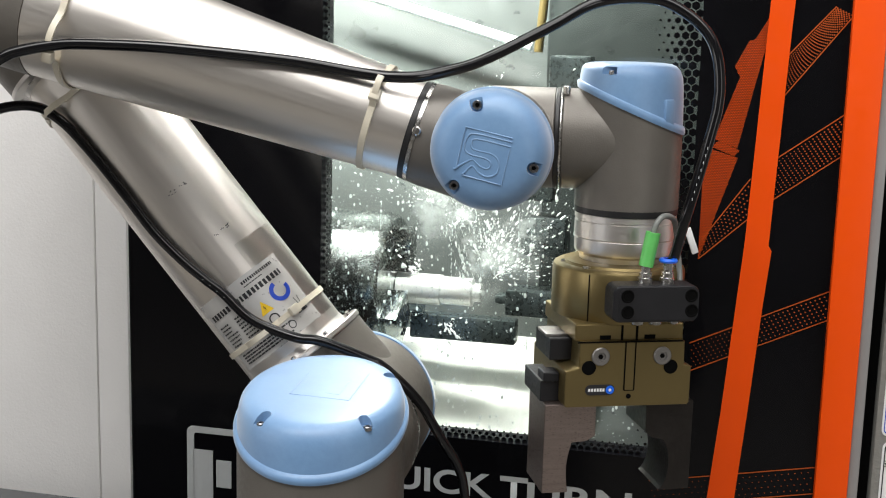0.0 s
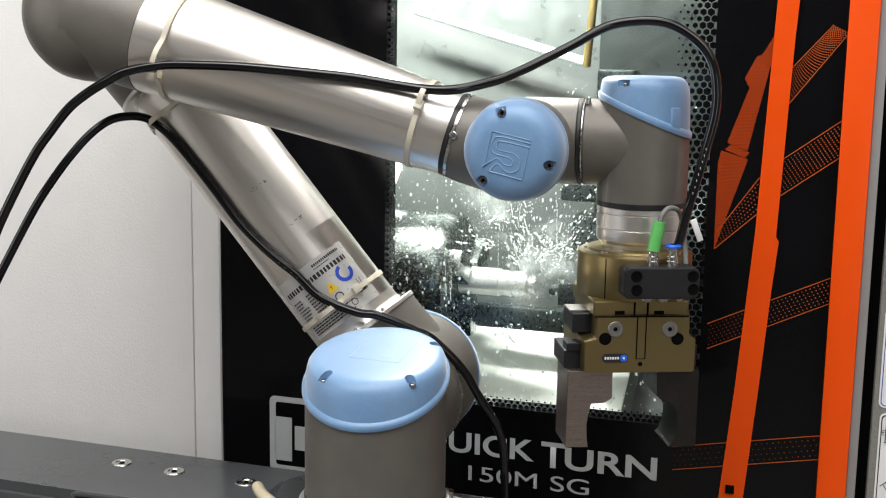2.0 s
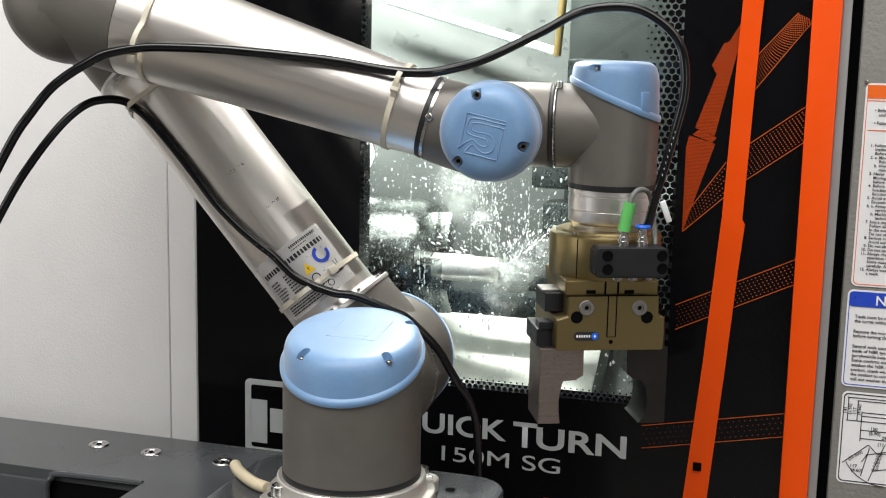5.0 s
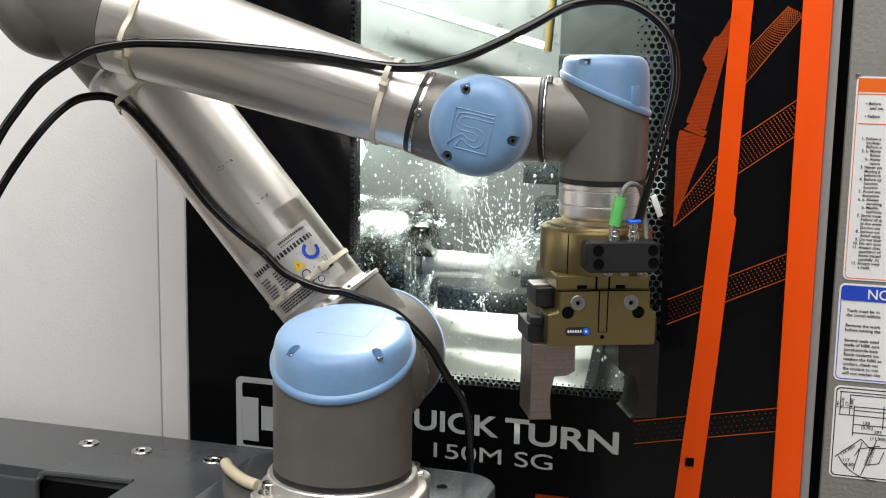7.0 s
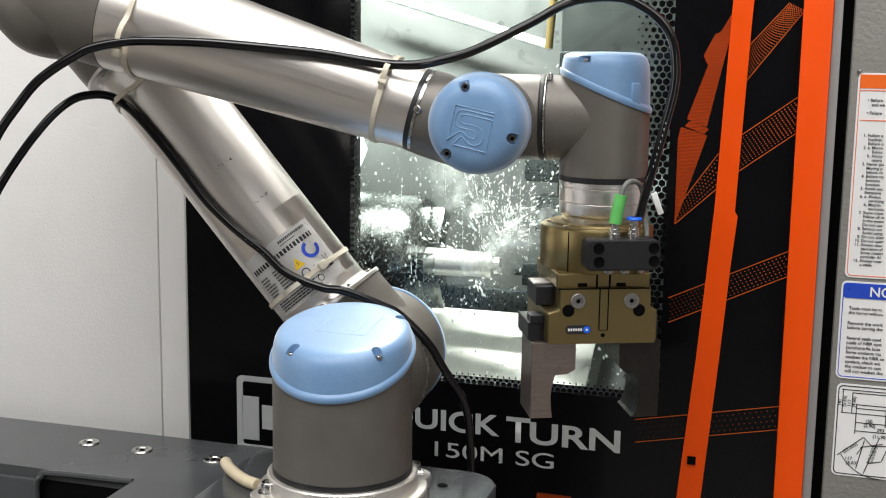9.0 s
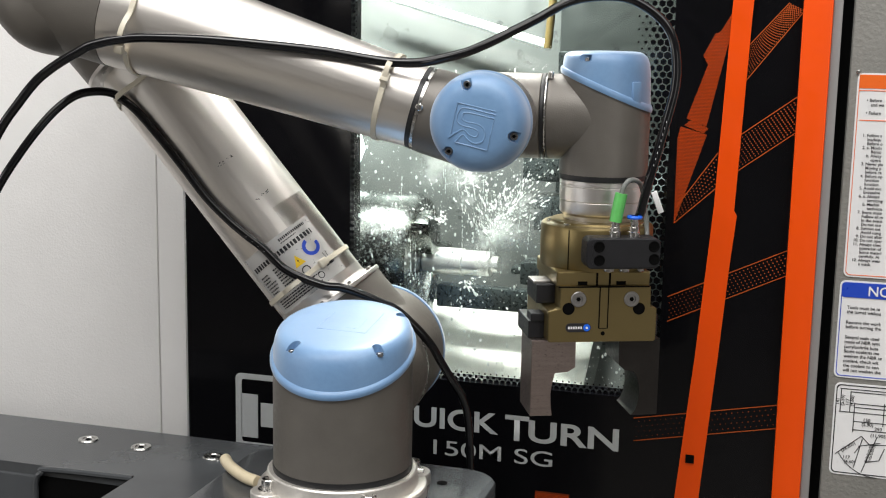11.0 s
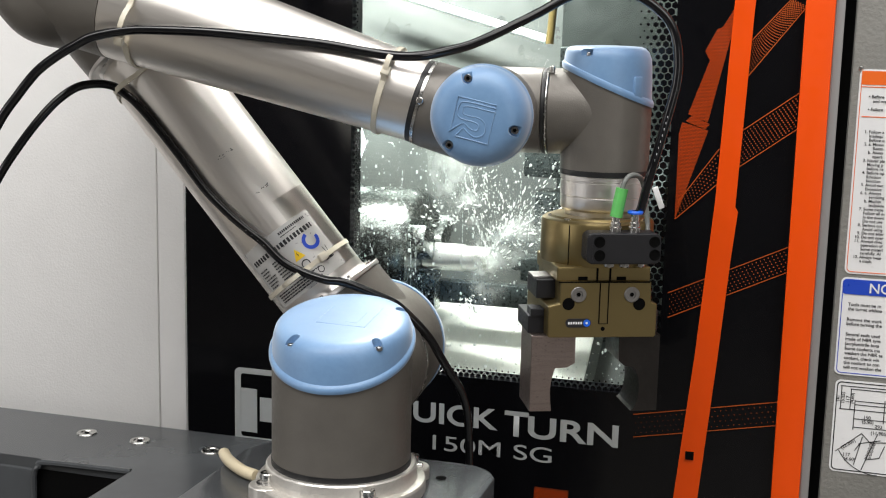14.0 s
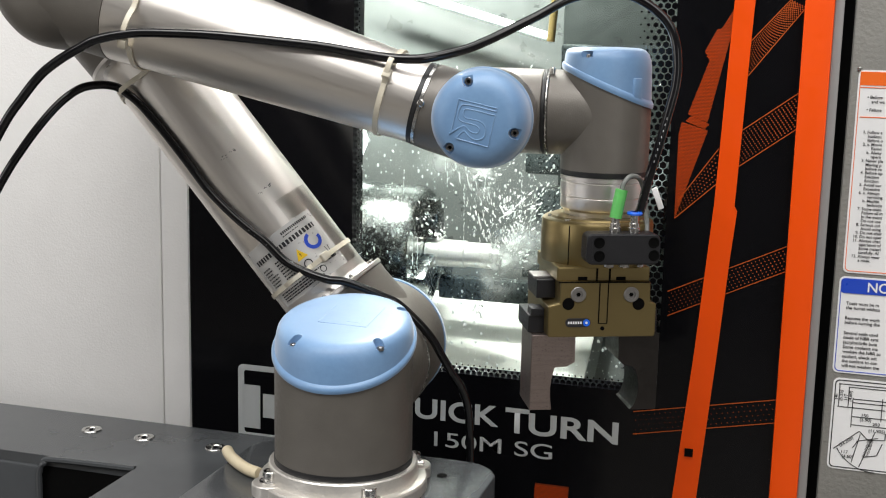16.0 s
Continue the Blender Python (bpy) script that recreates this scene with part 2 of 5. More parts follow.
def prism(poly, lo, hi, bm=None, m=None, edge=0.0):
    """A polygon in x, z, drawn out along y from lo to hi."""
    own = bmesh.new()
    a = [own.verts.new((x, lo, z)) for x, z in poly]
    b = [own.verts.new((x, hi, z)) for x, z in poly]
    own.faces.new(a)
    own.faces.new(b[::-1])
    for k in range(len(a)):
        j = (k + 1) % len(a)
        own.faces.new((a[k], b[k], b[j], a[j]))
    bmesh.ops.recalc_face_normals(own, faces=own.faces)
    if edge:
        bmesh.ops.bevel(own, geom=own.edges[:], offset=edge, segments=2, affect="EDGES", profile=0.5)
    return merge(own, bm, m)


def rounded(x0, z0, x1, z1, r, n=6):
    out = []
    for cx, cz, a0 in ((x1 - r, z1 - r, 0), (x0 + r, z1 - r, 90), (x0 + r, z0 + r, 180), (x1 - r, z0 + r, 270)):
        out += [(cx + r * math.cos(radians(a0 + 90 * k / n)), cz + r * math.sin(radians(a0 + 90 * k / n))) for k in range(n + 1)]
    return out


def frame_of(outer, inner, lo, hi, bm=None):
    """A flat frame between two outlines of as many corners, in x and z."""
    bm = bm or bmesh.new()
    rows = [[bm.verts.new((x, y, z)) for x, z in some] for some, y in ((outer, lo), (inner, lo), (inner, hi), (outer, hi))]
    for a, b in zip(rows, rows[1:] + rows[:1]):
        for k in range(len(a)):
            j = (k + 1) % len(a)
            bm.faces.new((a[k], a[j], b[j], b[k]))
    return bm


def smooth_path(points, n=8):
    """A curve through the points."""
    p = [Vector(v) for v in points]
    p = [2 * p[0] - p[1]] + p + [2 * p[-1] - p[-2]]
    out = []
    for a, b, c, d in zip(p, p[1:], p[2:], p[3:]):
        for k in range(n):
            t = k / n
            out.append(0.5 * (2 * b + (c - a) * t + (2 * a - 5 * b + 4 * c - d) * t * t + (3 * b - a - 3 * c + d) * t ** 3))
    return out + [p[-2]]


def sweep(points, r, seg=14, n=8, bm=None, flat=None):
    """A round (or flat: width, thickness) cord along a curve through the points."""
    bm = bm or bmesh.new()
    path = smooth_path(points, n) if n else [Vector(v) for v in points]
    side, rings = None, []
    for k, p in enumerate(path):
        way = (path[min(k + 1, len(path) - 1)] - path[max(k - 1, 0)]).normalized()
        side = way.cross(Vector((0.13, -0.9, 0.41))).normalized() if side is None else (side - way * side.dot(way)).normalized()
        other = way.cross(side)
        rings.append([bm.verts.new(p + r * (math.cos(a) * side + math.sin(a) * other)) for a in [2 * math.pi * j / seg for j in range(seg)]])
    for a, b in zip(rings, rings[1:]):
        for j in range(seg):
            bm.faces.new((a[j], a[(j + 1) % seg], b[(j + 1) % seg], b[j]))
    bm.faces.new(rings[0][::-1])
    bm.faces.new(rings[-1])
    return bm


def stadium(p, q, r, lo, hi, m=None, n=10):
    """A prism with a stadium outline round p-q in its own x, y, from height lo to hi."""
    own = bmesh.new()
    a0 = math.atan2(q[1] - p[1], q[0] - p[0])
    ring = [(c[0] + r * math.cos(a0 + side + math.pi * k / n), c[1] + r * math.sin(a0 + side + math.pi * k / n)) for c, side in ((q, -math.pi / 2), (p, math.pi / 2)) for k in range(n + 1)]
    low, high = [own.verts.new((x, y, lo)) for x, y in ring], [own.verts.new((x, y, hi)) for x, y in ring]
    own.faces.new(low[::-1])
    own.faces.new(high)
    for k in range(len(ring)):
        j = (k + 1) % len(ring)
        own.faces.new((low[k], low[j], high[j], high[k]))
    return merge(own, None, m)


def carve(bm, cutters):
    """The mesh with pockets cut out of it."""
    for cut in cutters:
        pair = []
        for one in (bm, cut):
            bmesh.ops.recalc_face_normals(one, faces=one.faces)
            me = bpy.data.meshes.new("blank")
            one.to_mesh(me)
            one.free()
            pair.append(new("blank", me))
        mod = pair[0].modifiers.new("pocket", "BOOLEAN")
        mod.operation, mod.solver, mod.object = "DIFFERENCE", "EXACT", pair[1]
        dg = bpy.context.evaluated_depsgraph_get()
        done = bpy.data.meshes.new_from_object(pair[0].evaluated_get(dg))
        bm = bmesh.new()
        bm.from_mesh(done)
        for ob in pair:
            me = ob.data
            bpy.data.objects.remove(ob)
            bpy.data.meshes.remove(me)
        bpy.data.meshes.remove(done)
    return bm


def ball(c, r, bm=None, sx=1, sy=1, sz=1, seg=10, rings=6):
    own = bmesh.new()
    bmesh.ops.create_uvsphere(own, u_segments=seg, v_segments=rings, radius=r)
    return merge(own, bm, Matrix.Translation(c) @ Matrix.Diagonal((sx, sy, sz, 1)))


def words(name, text, x, z, width, height, y, material, parent, lift=0.0006, label="", bold=0.012):
    """Lettering on a face that looks to -y: its lower left corner at x, z, fitted to width and height (0: in proportion)."""
    data = bpy.data.curves.new(name, "FONT")
    data.body, data.extrude, data.size, data.offset = text, 0.0, 1.0, bold
    tmp = new(name, data)
    dg = bpy.context.evaluated_depsgraph_get()
    me = bpy.data.meshes.new_from_object(tmp.evaluated_get(dg))
    bpy.data.objects.remove(tmp)
    bpy.data.curves.remove(data)
    co = np.array([v.co for v in me.vertices])
    lo, hi = co.min(0), co.max(0)
    sz = height / (hi[1] - lo[1]) if width else height / 0.72
    lo[1] = lo[1] if width else 0.0
    sx = width / (hi[0] - lo[0]) if width else sz
    for v in me.vertices:
        v.co = (x + (v.co.x - lo[0]) * sx, y - lift, z + (v.co.y - lo[1]) * sz)
    me.materials.append(material)
    ob = new(name, me)
    ob.parent = parent
    if label:
        ob["label"] = label
    return ob


# ---- the hall and the machine's front ----
WALL = 0.2412   # plane of the door's front
GLASS = WALL + 0.006


def structure(name, bm, material, label, category):
    return tagged(part(name, bm, material), label, category, kind="structure")


structure("floor", box((-5, -6, -1.05), (5, 4, -0.95)), M_HALLFLOOR, "dark grey exhibition hall floor", "floor")
structure("ceiling", box((-5, -6, 4.0), (5, 4, 4.1)), M_HALLWALL, "grey hall ceiling", "ceiling")
structure("wall_south", box((-5, -6.1, -0.95), (5, -6.0, 4.0)), M_HALLWALL, "plain grey hall wall", "wall")
structure("wall_west", box((-5.1, -6, -0.95), (-5.0, 4, 4.0)), M_HALLWALL, "plain grey hall wall", "wall")
structure("wall_east", box((5.0, -6, -0.95), (5.1, 4, 4.0)), M_HALLWALL, "plain grey hall wall", "wall")
structure("wall_north", box((-5, 4.0, -0.95), (5, 4.1, 4.0)), M_HALLWALL, "plain grey hall wall", "wall")

WX0, WX1, WZ0, WZ1 = -0.086, 0.2345, 0.036, 0.56   # the window's opening

lathe_machine = thing("turning_machine", "white and black turning machine with orange trim and lit window", "machine")


def machine_front():
    # black door with the window cut through it
    outer = [(-0.2735, -0.60), (0.348, -0.60), (0.348, 0.75), (-0.2735, 0.75)]
    inner = [(WX0, WZ0), (WX1, WZ0), (WX1, WZ1), (WX0, WZ1)]
    door = part("door", frame_of(outer, inner, WALL, WALL + 0.03), M_DOOR, lathe_machine, "glossy black sliding door")
    pane = part("window_pane", box((WX0 - 0.004, GLASS, WZ0 - 0.004), (WX1 + 0.004, GLASS + 0.004, WZ1 + 0.004)), M_PANE, door, "wet clear safety glass")
    pane.visible_shadow = False
    # printed dots that fade from the black border into the glass
    dots = bmesh.new()

    def disc(x, z, r, n):
        vs = [dots.verts.new((x + r * math.cos(2 * math.pi * (k + 0.5) / n), GLASS - 0.0006, z + r * math.sin(2 * math.pi * (k + 0.5) / n))) for k in range(n)]
        dots.faces.new(vs)

    step = 0.0069
    for row in range(90):
        z = WZ0 + 0.0042 + row * step * 0.866
        for col in range(5):
            x = WX1 - 0.0026 - col * step - (row % 2) * step / 2
            r = (0.0036, 0.0033, 0.0026, 0.0016, 0.0009)[col] * (1.0 if row % 2 else 0.94)
            disc(x, z, r, 6)
    for k in range(52):
        x = WX0 + 0.003 + k * 0.0062
        if x < WX1 - 0.03:
            disc(x, WZ0 + 0.0010, 0.0024, 12)
            disc(x + 0.0031, WZ0 + 0.0052, 0.0016, 10)
            disc(x, WZ0 + 0.0086, 0.0009, 8)
    for k in range(84):
        z = WZ0 + 0.004 + k * 0.0062
        disc(WX0 + 0.0012, z, 0.0017, 10)
        disc(WX0 + 0.0040, z + 0.0031, 0.0009, 8)
    tagged(part("dot_print", dots, M_DOOR, door, "black printed dots fading into the glass"), kind="stuff")
    # left white cover and its seam
    part("side_cover", box((-1.5, WALL - 0.004, -0.60), (-0.3065, WALL + 0.05, 0.75), 0.0012), M_WHITE, lathe_machine, "white painted sheet cover")
    part("side_strip", box((-0.3050, WALL - 0.004, -0.60), (-0.2735, WALL + 0.05, 0.75), 0.0010), M_WHITE, lathe_machine, "narrow white painted strip")
    # right hand trim
    part("door_edge", box((0.348, WALL - 0.012, -0.60), (0.3738, WALL + 0.03, 0.75), 0.0015), M_ORANGE, lathe_machine, "orange painted door edge")
    part("seal_strip", box((0.3738, WALL - 0.008, -0.60), (0.382, WALL + 0.03, 0.75), 0.0008), M_GREYTRIM, lathe_machine, "grey metal strip")
    part("gap", box((0.382, WALL + 0.010, -0.60), (0.3915, WALL + 0.03, 0.75)), M_HOLE, lathe_machine, "dark door gap")
    part("front_cover", box((0.3915, WALL - 0.006, -0.60), (1.4, WALL + 0.05, 0.75), 0.003), M_BEIGE, lathe_machine, "grained light beige cover")
    part("lower_cover", box((-1.5, WALL, -0.95), (1.4, WALL + 0.05, -0.602)), M_WHITE, lathe_machine, "white lower cover")
    part("top_cover", box((-1.5, WALL, 0.752), (1.4, WALL + 0.05, 1.1)), M_WHITE, lathe_machine, "white upper cover")
    # slanted orange bar with its step
    bar = [(0.2915, 0.56), (0.3128, 0.56), (0.3040, 0.405), (0.2978, 0.2265), (0.3005, 0.222), (0.2965, 0.175), (0.2905, 0.085), (0.2790, -0.066), (0.2700, -0.20), (0.2480, -0.20), (0.2560, -0.066), (0.2690, 0.085), (0.2790, 0.229)]
    part("accent_bar", prism(bar, WALL - 0.003, WALL - 0.0002), M_ORANGE, lathe_machine, "slanted orange accent strip")
    part("lock_mark", box((0.2655, WALL - 0.0045, -0.0225), (0.2735, WALL - 0.0025, -0.0145)), M_HOLE, lathe_machine, "small black square")


machine_front()


# printed stripes: an outline and rows of dots in orange on the black door
def stripe(corners, dot, pitch):
    bm = bmesh.new()
    a, b, c, d = [Vector((x, 0, z)) for x, z in corners]      # a-b lower edge, d-c upper edge
    for p, q in ((a, b), (d, c)):
        n = (q - p).normalized().cross(Vector((0, 1, 0))) * 0.0005
        bm.faces.new([bm.verts.new(v + Vector((0, WALL - 0.0006, 0))) for v in (p - n, q - n, q + n, p + n)])
    length, height = (b - a).length, (d - a).length
    cols, rows = int(length / pitch), max(2, round(height / pitch))
    for i in range(cols):
        for j in range(rows):
            s, t = (i + 0.5 + 0.5 * (j % 2)) / cols, (j + 0.5) / rows
            if s > 0.99:
                continue
            low, high = a.lerp(b, s), d.lerp(c, s)
            o = low.lerp(high, 0.06 + 0.88 * t)
            r = dot * (0.75 + 0.5 * s)
            bm.faces.new([bm.verts.new((o.x + r * math.cos(math.pi * k / 3), WALL - 0.0006, o.z + r * math.sin(math.pi * k / 3))) for k in range(6)])
    return bm


def printing():
    for corners, dot, pitch in (
        (((0.296, 0.262), (0.348, 0.301), (0.348, 0.334), (0.296, 0.295)), 0.00062, 0.0034),
        (((0.243, 0.212), (0.280, 0.247), (0.280, 0.280), (0.2445, 0.228)), 0.00060, 0.0031),
        (((0.302, 0.348), (0.350, 0.412), (0.336, 0.418), (0.303, 0.380)), 0.00062, 0.0028),
        (((0.241, 0.116), (0.348, 0.168), (0.348, 0.192), (0.240, 0.140)), 0.00056, 0.0038),
        (((0.214, -0.007), (0.348, 0.020), (0.348, 0.043), (0.213, 0.016)), 0.00042, 0.0052),
    ):
        tagged(part("stripe_print", stripe(corners, dot, pitch), M_STRIPE, lathe_machine, "orange dotted stripe print"), kind="stuff")
    # the two dense fields and the short link between them
    for name, poly in (("upper", [(0.2495, 0.311), (0.268, 0.304), (0.2765, 0.345), (0.287, 0.395), (0.287, 0.440), (0.2955, 0.440), (0.286, 0.408), (0.276, 0.391), (0.2715, 0.3895), (0.262, 0.370), (0.2665, 0.361)]),
                       ("lower", [(0.2445, 0.3035), (0.2420, 0.292), (0.2425, 0.211), (0.2690, 0.2965)]),
                       ("link", [(0.2475, 0.3045), (0.2530, 0.3095), (0.2700, 0.3025), (0.2660, 0.2975)]),
                       ("patch", [(0.117, -0.071), (0.152, -0.071), (0.150, -0.12), (0.115, -0.12)])):
        part("dense_print", prism(poly, WALL - 0.0004, WALL - 0.0001), M_ORANGEDARK, lathe_machine, "dense orange print field")
        bm = bmesh.new()
        xs, zs = [p[0] for p in poly], [p[1] for p in poly]

        def inside(x, z):
            hit = False
            for (xa, za), (xb, zb) in zip(poly, poly[1:] + poly[:1]):
                if (za > z) != (zb > z) and x < (xb - xa) * (z - za) / (zb - za) + xa:
                    hit = not hit
            return hit

        for i in range(int((max(xs) - min(xs)) / 0.0013)):
            for j in range(int((max(zs) - min(zs)) / 0.0013)):
                x, z = min(xs) + (i + 0.5 * (j % 2)) * 0.0013, min(zs) + j * 0.0013
                if inside(x, z):
                    bm.faces.new([bm.verts.new((x + 0.00042 * u, WALL - 0.0007, z + 0.00042 * w)) for u, w in ((1, 0), (0, 1), (-1, 0), (0, -1))])
        tagged(part("raster_print", bm, M_ORANGE, lathe_machine, "fine orange raster print"), kind="stuff")
    # the maker's mark as plain shapes
    mark = frame_of(rounded(-0.2165, -0.062, -0.135, 0.0215, 0.006), rounded(-0.2095, -0.055, -0.142, 0.0155, 0.003), WALL - 0.001, WALL - 0.0001)
    prism([(-0.2100, -0.0495), (-0.1905, -0.0495), (-0.1905, -0.001), (-0.2100, -0.001)], WALL - 0.001, WALL - 0.0001, mark)
    prism([(-0.187, -0.036), (-0.172, -0.036), (-0.172, -0.0095), (-0.187, -0.0095)], WALL - 0.001, WALL - 0.0001, mark)
    part("emblem", mark, M_LETTER, lathe_machine, "grey rounded square emblem")
    words("model_name", "QUICK", -0.046, -0.0205, 0.1225, 0.0265, WALL, M_LETTER, lathe_machine, label="grey model lettering", bold=0.022)
    words("model_name", "T", 0.0835, -0.0205, 0.0250, 0.0265, WALL, M_LETTER, lathe_machine, label="grey model lettering", bold=0.022)
    words("model_name", "URN", 0.1080, -0.0205, 0.0915, 0.0232, WALL, M_LETTER, lathe_machine, label="grey model lettering", bold=0.022)
    words("model_name", "150M SG", 0.0080, -0.0445, 0.1255, 0.0160, WALL, M_LETTER, lathe_machine, label="grey model lettering", bold=0.002)


printing()


# ---- inside the machine ----
M_WHITEGLOW = glow("white_glow", (0.92, 1.0, 0.97), 2.5)
M_GLARE = glow("glare_glow", (0.92, 1.0, 0.97), 0.24)
def chamber():
    back = part("chamber_back", box((-0.80, 0.95, -0.40), (0.70, 0.97, 0.80)), M_INNER, lathe_machine, "wet grey-green inner sheet")
    part("chamber_side", box((-0.80, 0.275, -0.40), (-0.78, 0.95, 0.80)), M_INNER, lathe_machine)
    part("chamber_side", box((0.68, 0.275, -0.40), (0.70, 0.95, 0.80)), M_INNER, lathe_machine)
    part("chamber_roof", box((-0.78, 0.275, 0.78), (0.68, 0.95, 0.80)), M_INNER, lathe_machine)
    part("chamber_floor", box((-0.78, 0.275, -0.40), (0.68, 0.95, -0.38)), M_CHUTE, lathe_machine)
    # the sloping chute below the spindle, in two sheets: the lit side painted bright, the other dimmer
    part("chute", prism([(-0.30, 0.0), (0.105, 0.0), (0.105, 0.004), (-0.30, 0.004)], 0, 0.62, m=Matrix.Translation((0, 0.47, -0.130)) @ pose(0, 0, 0, 32, 0, 0)), M_CHUTE, lathe_machine, "wet sloping steel chute, painted bright as lit")
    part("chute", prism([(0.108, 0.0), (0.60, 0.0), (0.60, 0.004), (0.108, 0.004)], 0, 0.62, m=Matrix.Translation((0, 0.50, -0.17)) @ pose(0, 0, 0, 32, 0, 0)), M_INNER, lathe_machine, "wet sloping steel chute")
    # a slanted guard sheet over the spindle and a second on the turret's side, painted dark as shaded
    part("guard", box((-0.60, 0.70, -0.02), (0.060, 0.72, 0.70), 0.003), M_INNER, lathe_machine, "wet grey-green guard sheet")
    part("guard", box((0.045, 0.66, 0.06), (0.50, 0.68, 0.70), 0.003), M_INNERSHADE, lathe_machine, "wet grey guard sheet, shade painted into its colour")
    part("lamp_tube", rod((-0.30, 0.36, 0.70), (0.25, 0.36, 0.70), 0.012), M_WHITEGLOW, lathe_machine, "glowing lamp tube")
    # glowing rod that stands for the lamp's blurred reflection on the wet sheet
    part("glare_streak", rod((-0.200, 0.64, 0.4415), (0.030, 0.64, 0.3780), 0.0060), M_GLARE, lathe_machine, "slanted glowing streak put in for a lamp's reflection")
    # glowing outline added for an irregular blown-out reflection
    part("bright_patch_glow", prism([(-0.262, 0.196), (-0.218, 0.203), (-0.205, 0.236), (-0.214, 0.262), (-0.240, 0.274), (-0.262, 0.268)], 0.610, 0.618, None, None, 0.003), M_WHITEGLOW, lathe_machine, "small glowing patch put in for a bright reflection")


chamber()

spindle = thing("chuck", "bright steel lathe chuck holding a turned bar", "chuck", pose(-0.10, 0.55, 0.1025))


def chuck():
    ax = axis((0, 0, 0), (1, 0, 0))
    part("chuck_body", lathe([(0, -0.34), (0.072, -0.34), (0.072, -0.11), (0.075, -0.105), (0.083, -0.10), (0.085, -0.094), (0.085, -0.012), (0.079, -0.002), (0.030, 0.0), (0, 0)], 64, None, ax), M_CHUCK, spindle, "ribbed steel chuck body")
    for k in range(3):
        turn = pose(0, 0, 0, 120 * k, 0, 0)
        part("chuck_jaw", box((-0.004, -0.014, 0.020), (0.018, 0.014, 0.070), 0.002, None, turn), M_CHUCK, spindle, "stepped steel jaw")
    part("workpiece", lathe([(0, 0.0), (0.0175, 0.001), (0.0175, 0.052), (0.0160, 0.053), (0.0160, 0.088), (0.0105, 0.090), (0.0105, 0.098), (0, 0.098)], 48, None, ax), M_BAR, spindle, "bright turned bar")


chuck()

turret = thing("tool_turret", "dark tool turret with block holders", "turret", pose(0.11, 0.60, 0.13))


def tools():
    part("turret_disc", lathe([(0, 0), (0.10, 0), (0.10, 0.07), (0, 0.07)], 12, None, axis((0.02, 0.03, 0.03), (1, 0, 0))), M_TURRET, turret)
    for lo, hi in (((-0.085, -0.05, 0.080), (-0.035, 0.0, 0.115)), ((-0.070, -0.05, 0.018), (-0.02, 0.0, 0.062)), ((-0.085, -0.05, -0.052), (0.0, -0.01, -0.022)), ((-0.098, -0.045, -0.040), (-0.070, -0.02, -0.030)), ((-0.035, -0.05, -0.105), (0.03, 0.0, -0.075)), ((-0.045, -0.05, 0.20), (0.0, -0.01, 0.24))):
        part("tool_block", box(lo, hi, 0.003), M_TURRET, turret)
    part("tool_slide", box((-0.210, 0.004, -0.100), (-0.081, 0.026, -0.070), 0.003), M_TURRET, turret, "dark wet tool slide")
    part("coolant_pipe", sweep([(-0.056, -0.06, 0.243), (-0.054, -0.06, 0.27), (-0.050, -0.058, 0.33), (-0.050, -0.05, 0.40)], 0.0048), M_BRASS, turret, "yellow coolant pipe")


tools()


# ---- the table that carries the robot ----
TZ = -0.020


def work_table():
    t = thing("machine_table", "dark grey painted steel table with countersunk screws", "table")
    # top sheets round the slot
    for lo, hi in (((-1.2, 0.020), (-0.035, 0.142)), ((-0.212, -0.60), (-0.035, 0.020))):
        part("top_sheet", box((lo[0], lo[1], TZ - 0.010), (hi[0], hi[1], TZ)), M_TABLE, t)
    # slot lined in black, its deep shade put into the colour
    part("slot_wall", box((-0.3125, 0.0195, -0.25), (-0.212, 0.024, TZ - 0.010)), M_HOLE, t)
    part("slot_floor", box((-0.60, -0.60, -0.26), (-0.212, 0.016, -0.25)), M_HOLE, t)
    part("slot_wall", box((-0.2130, -0.60, -0.25), (-0.2115, 0.020, TZ - 0.006)), M_HOLE, t)
    part("back_sheet", box((-1.2, 0.132, -0.95), (-0.035, 0.142, TZ - 0.010)), M_TABLE, t)
    part("left_block", box((-1.2, 0.0165, -0.95), (-0.3125, 0.131, TZ - 0.0102), 0.003), M_TABLE, t)
    part("slot_rim", sweep([(-0.313, 0.0155, -0.250), (-0.313, 0.0155, -0.060), (-0.312, 0.0155, TZ - 0.014), (-0.307, 0.0158, TZ - 0.006), (-0.298, 0.0170, TZ - 0.002), (-0.213, 0.020, TZ - 0.0012)], 0.0030, 8), M_TABLE, t)
    part("front_block", box((-0.2115, -0.60, -0.95), (-0.035, 0.016, TZ - 0.0102), 0.003), M_TABLE, t)
    for x, y in ((-0.309, 0.099), (-0.248, 0.096), (-0.169, 0.094)):
        s = part("countersunk_screw", lathe([(0.0, -0.0012), (0.0030, -0.0012), (0.0034, 0.0002), (0.0056, 0.0004), (0.0062, 0.0012), (0.0095, 0.0014), (0.0102, 0.0003), (0.0102, -0.001), (0, -0.001)], 28, None, Matrix.Translation((x, y, TZ))), M_STEEL, t, "bright countersunk screw")
        part("socket", lathe([(0, 0.0006), (0.0024, 0.0006), (0.0024, 0.0014), (0, 0.0014)], 6, None, Matrix.Translation((x, y, TZ))), M_HOLE, s)
    return t


work_table()


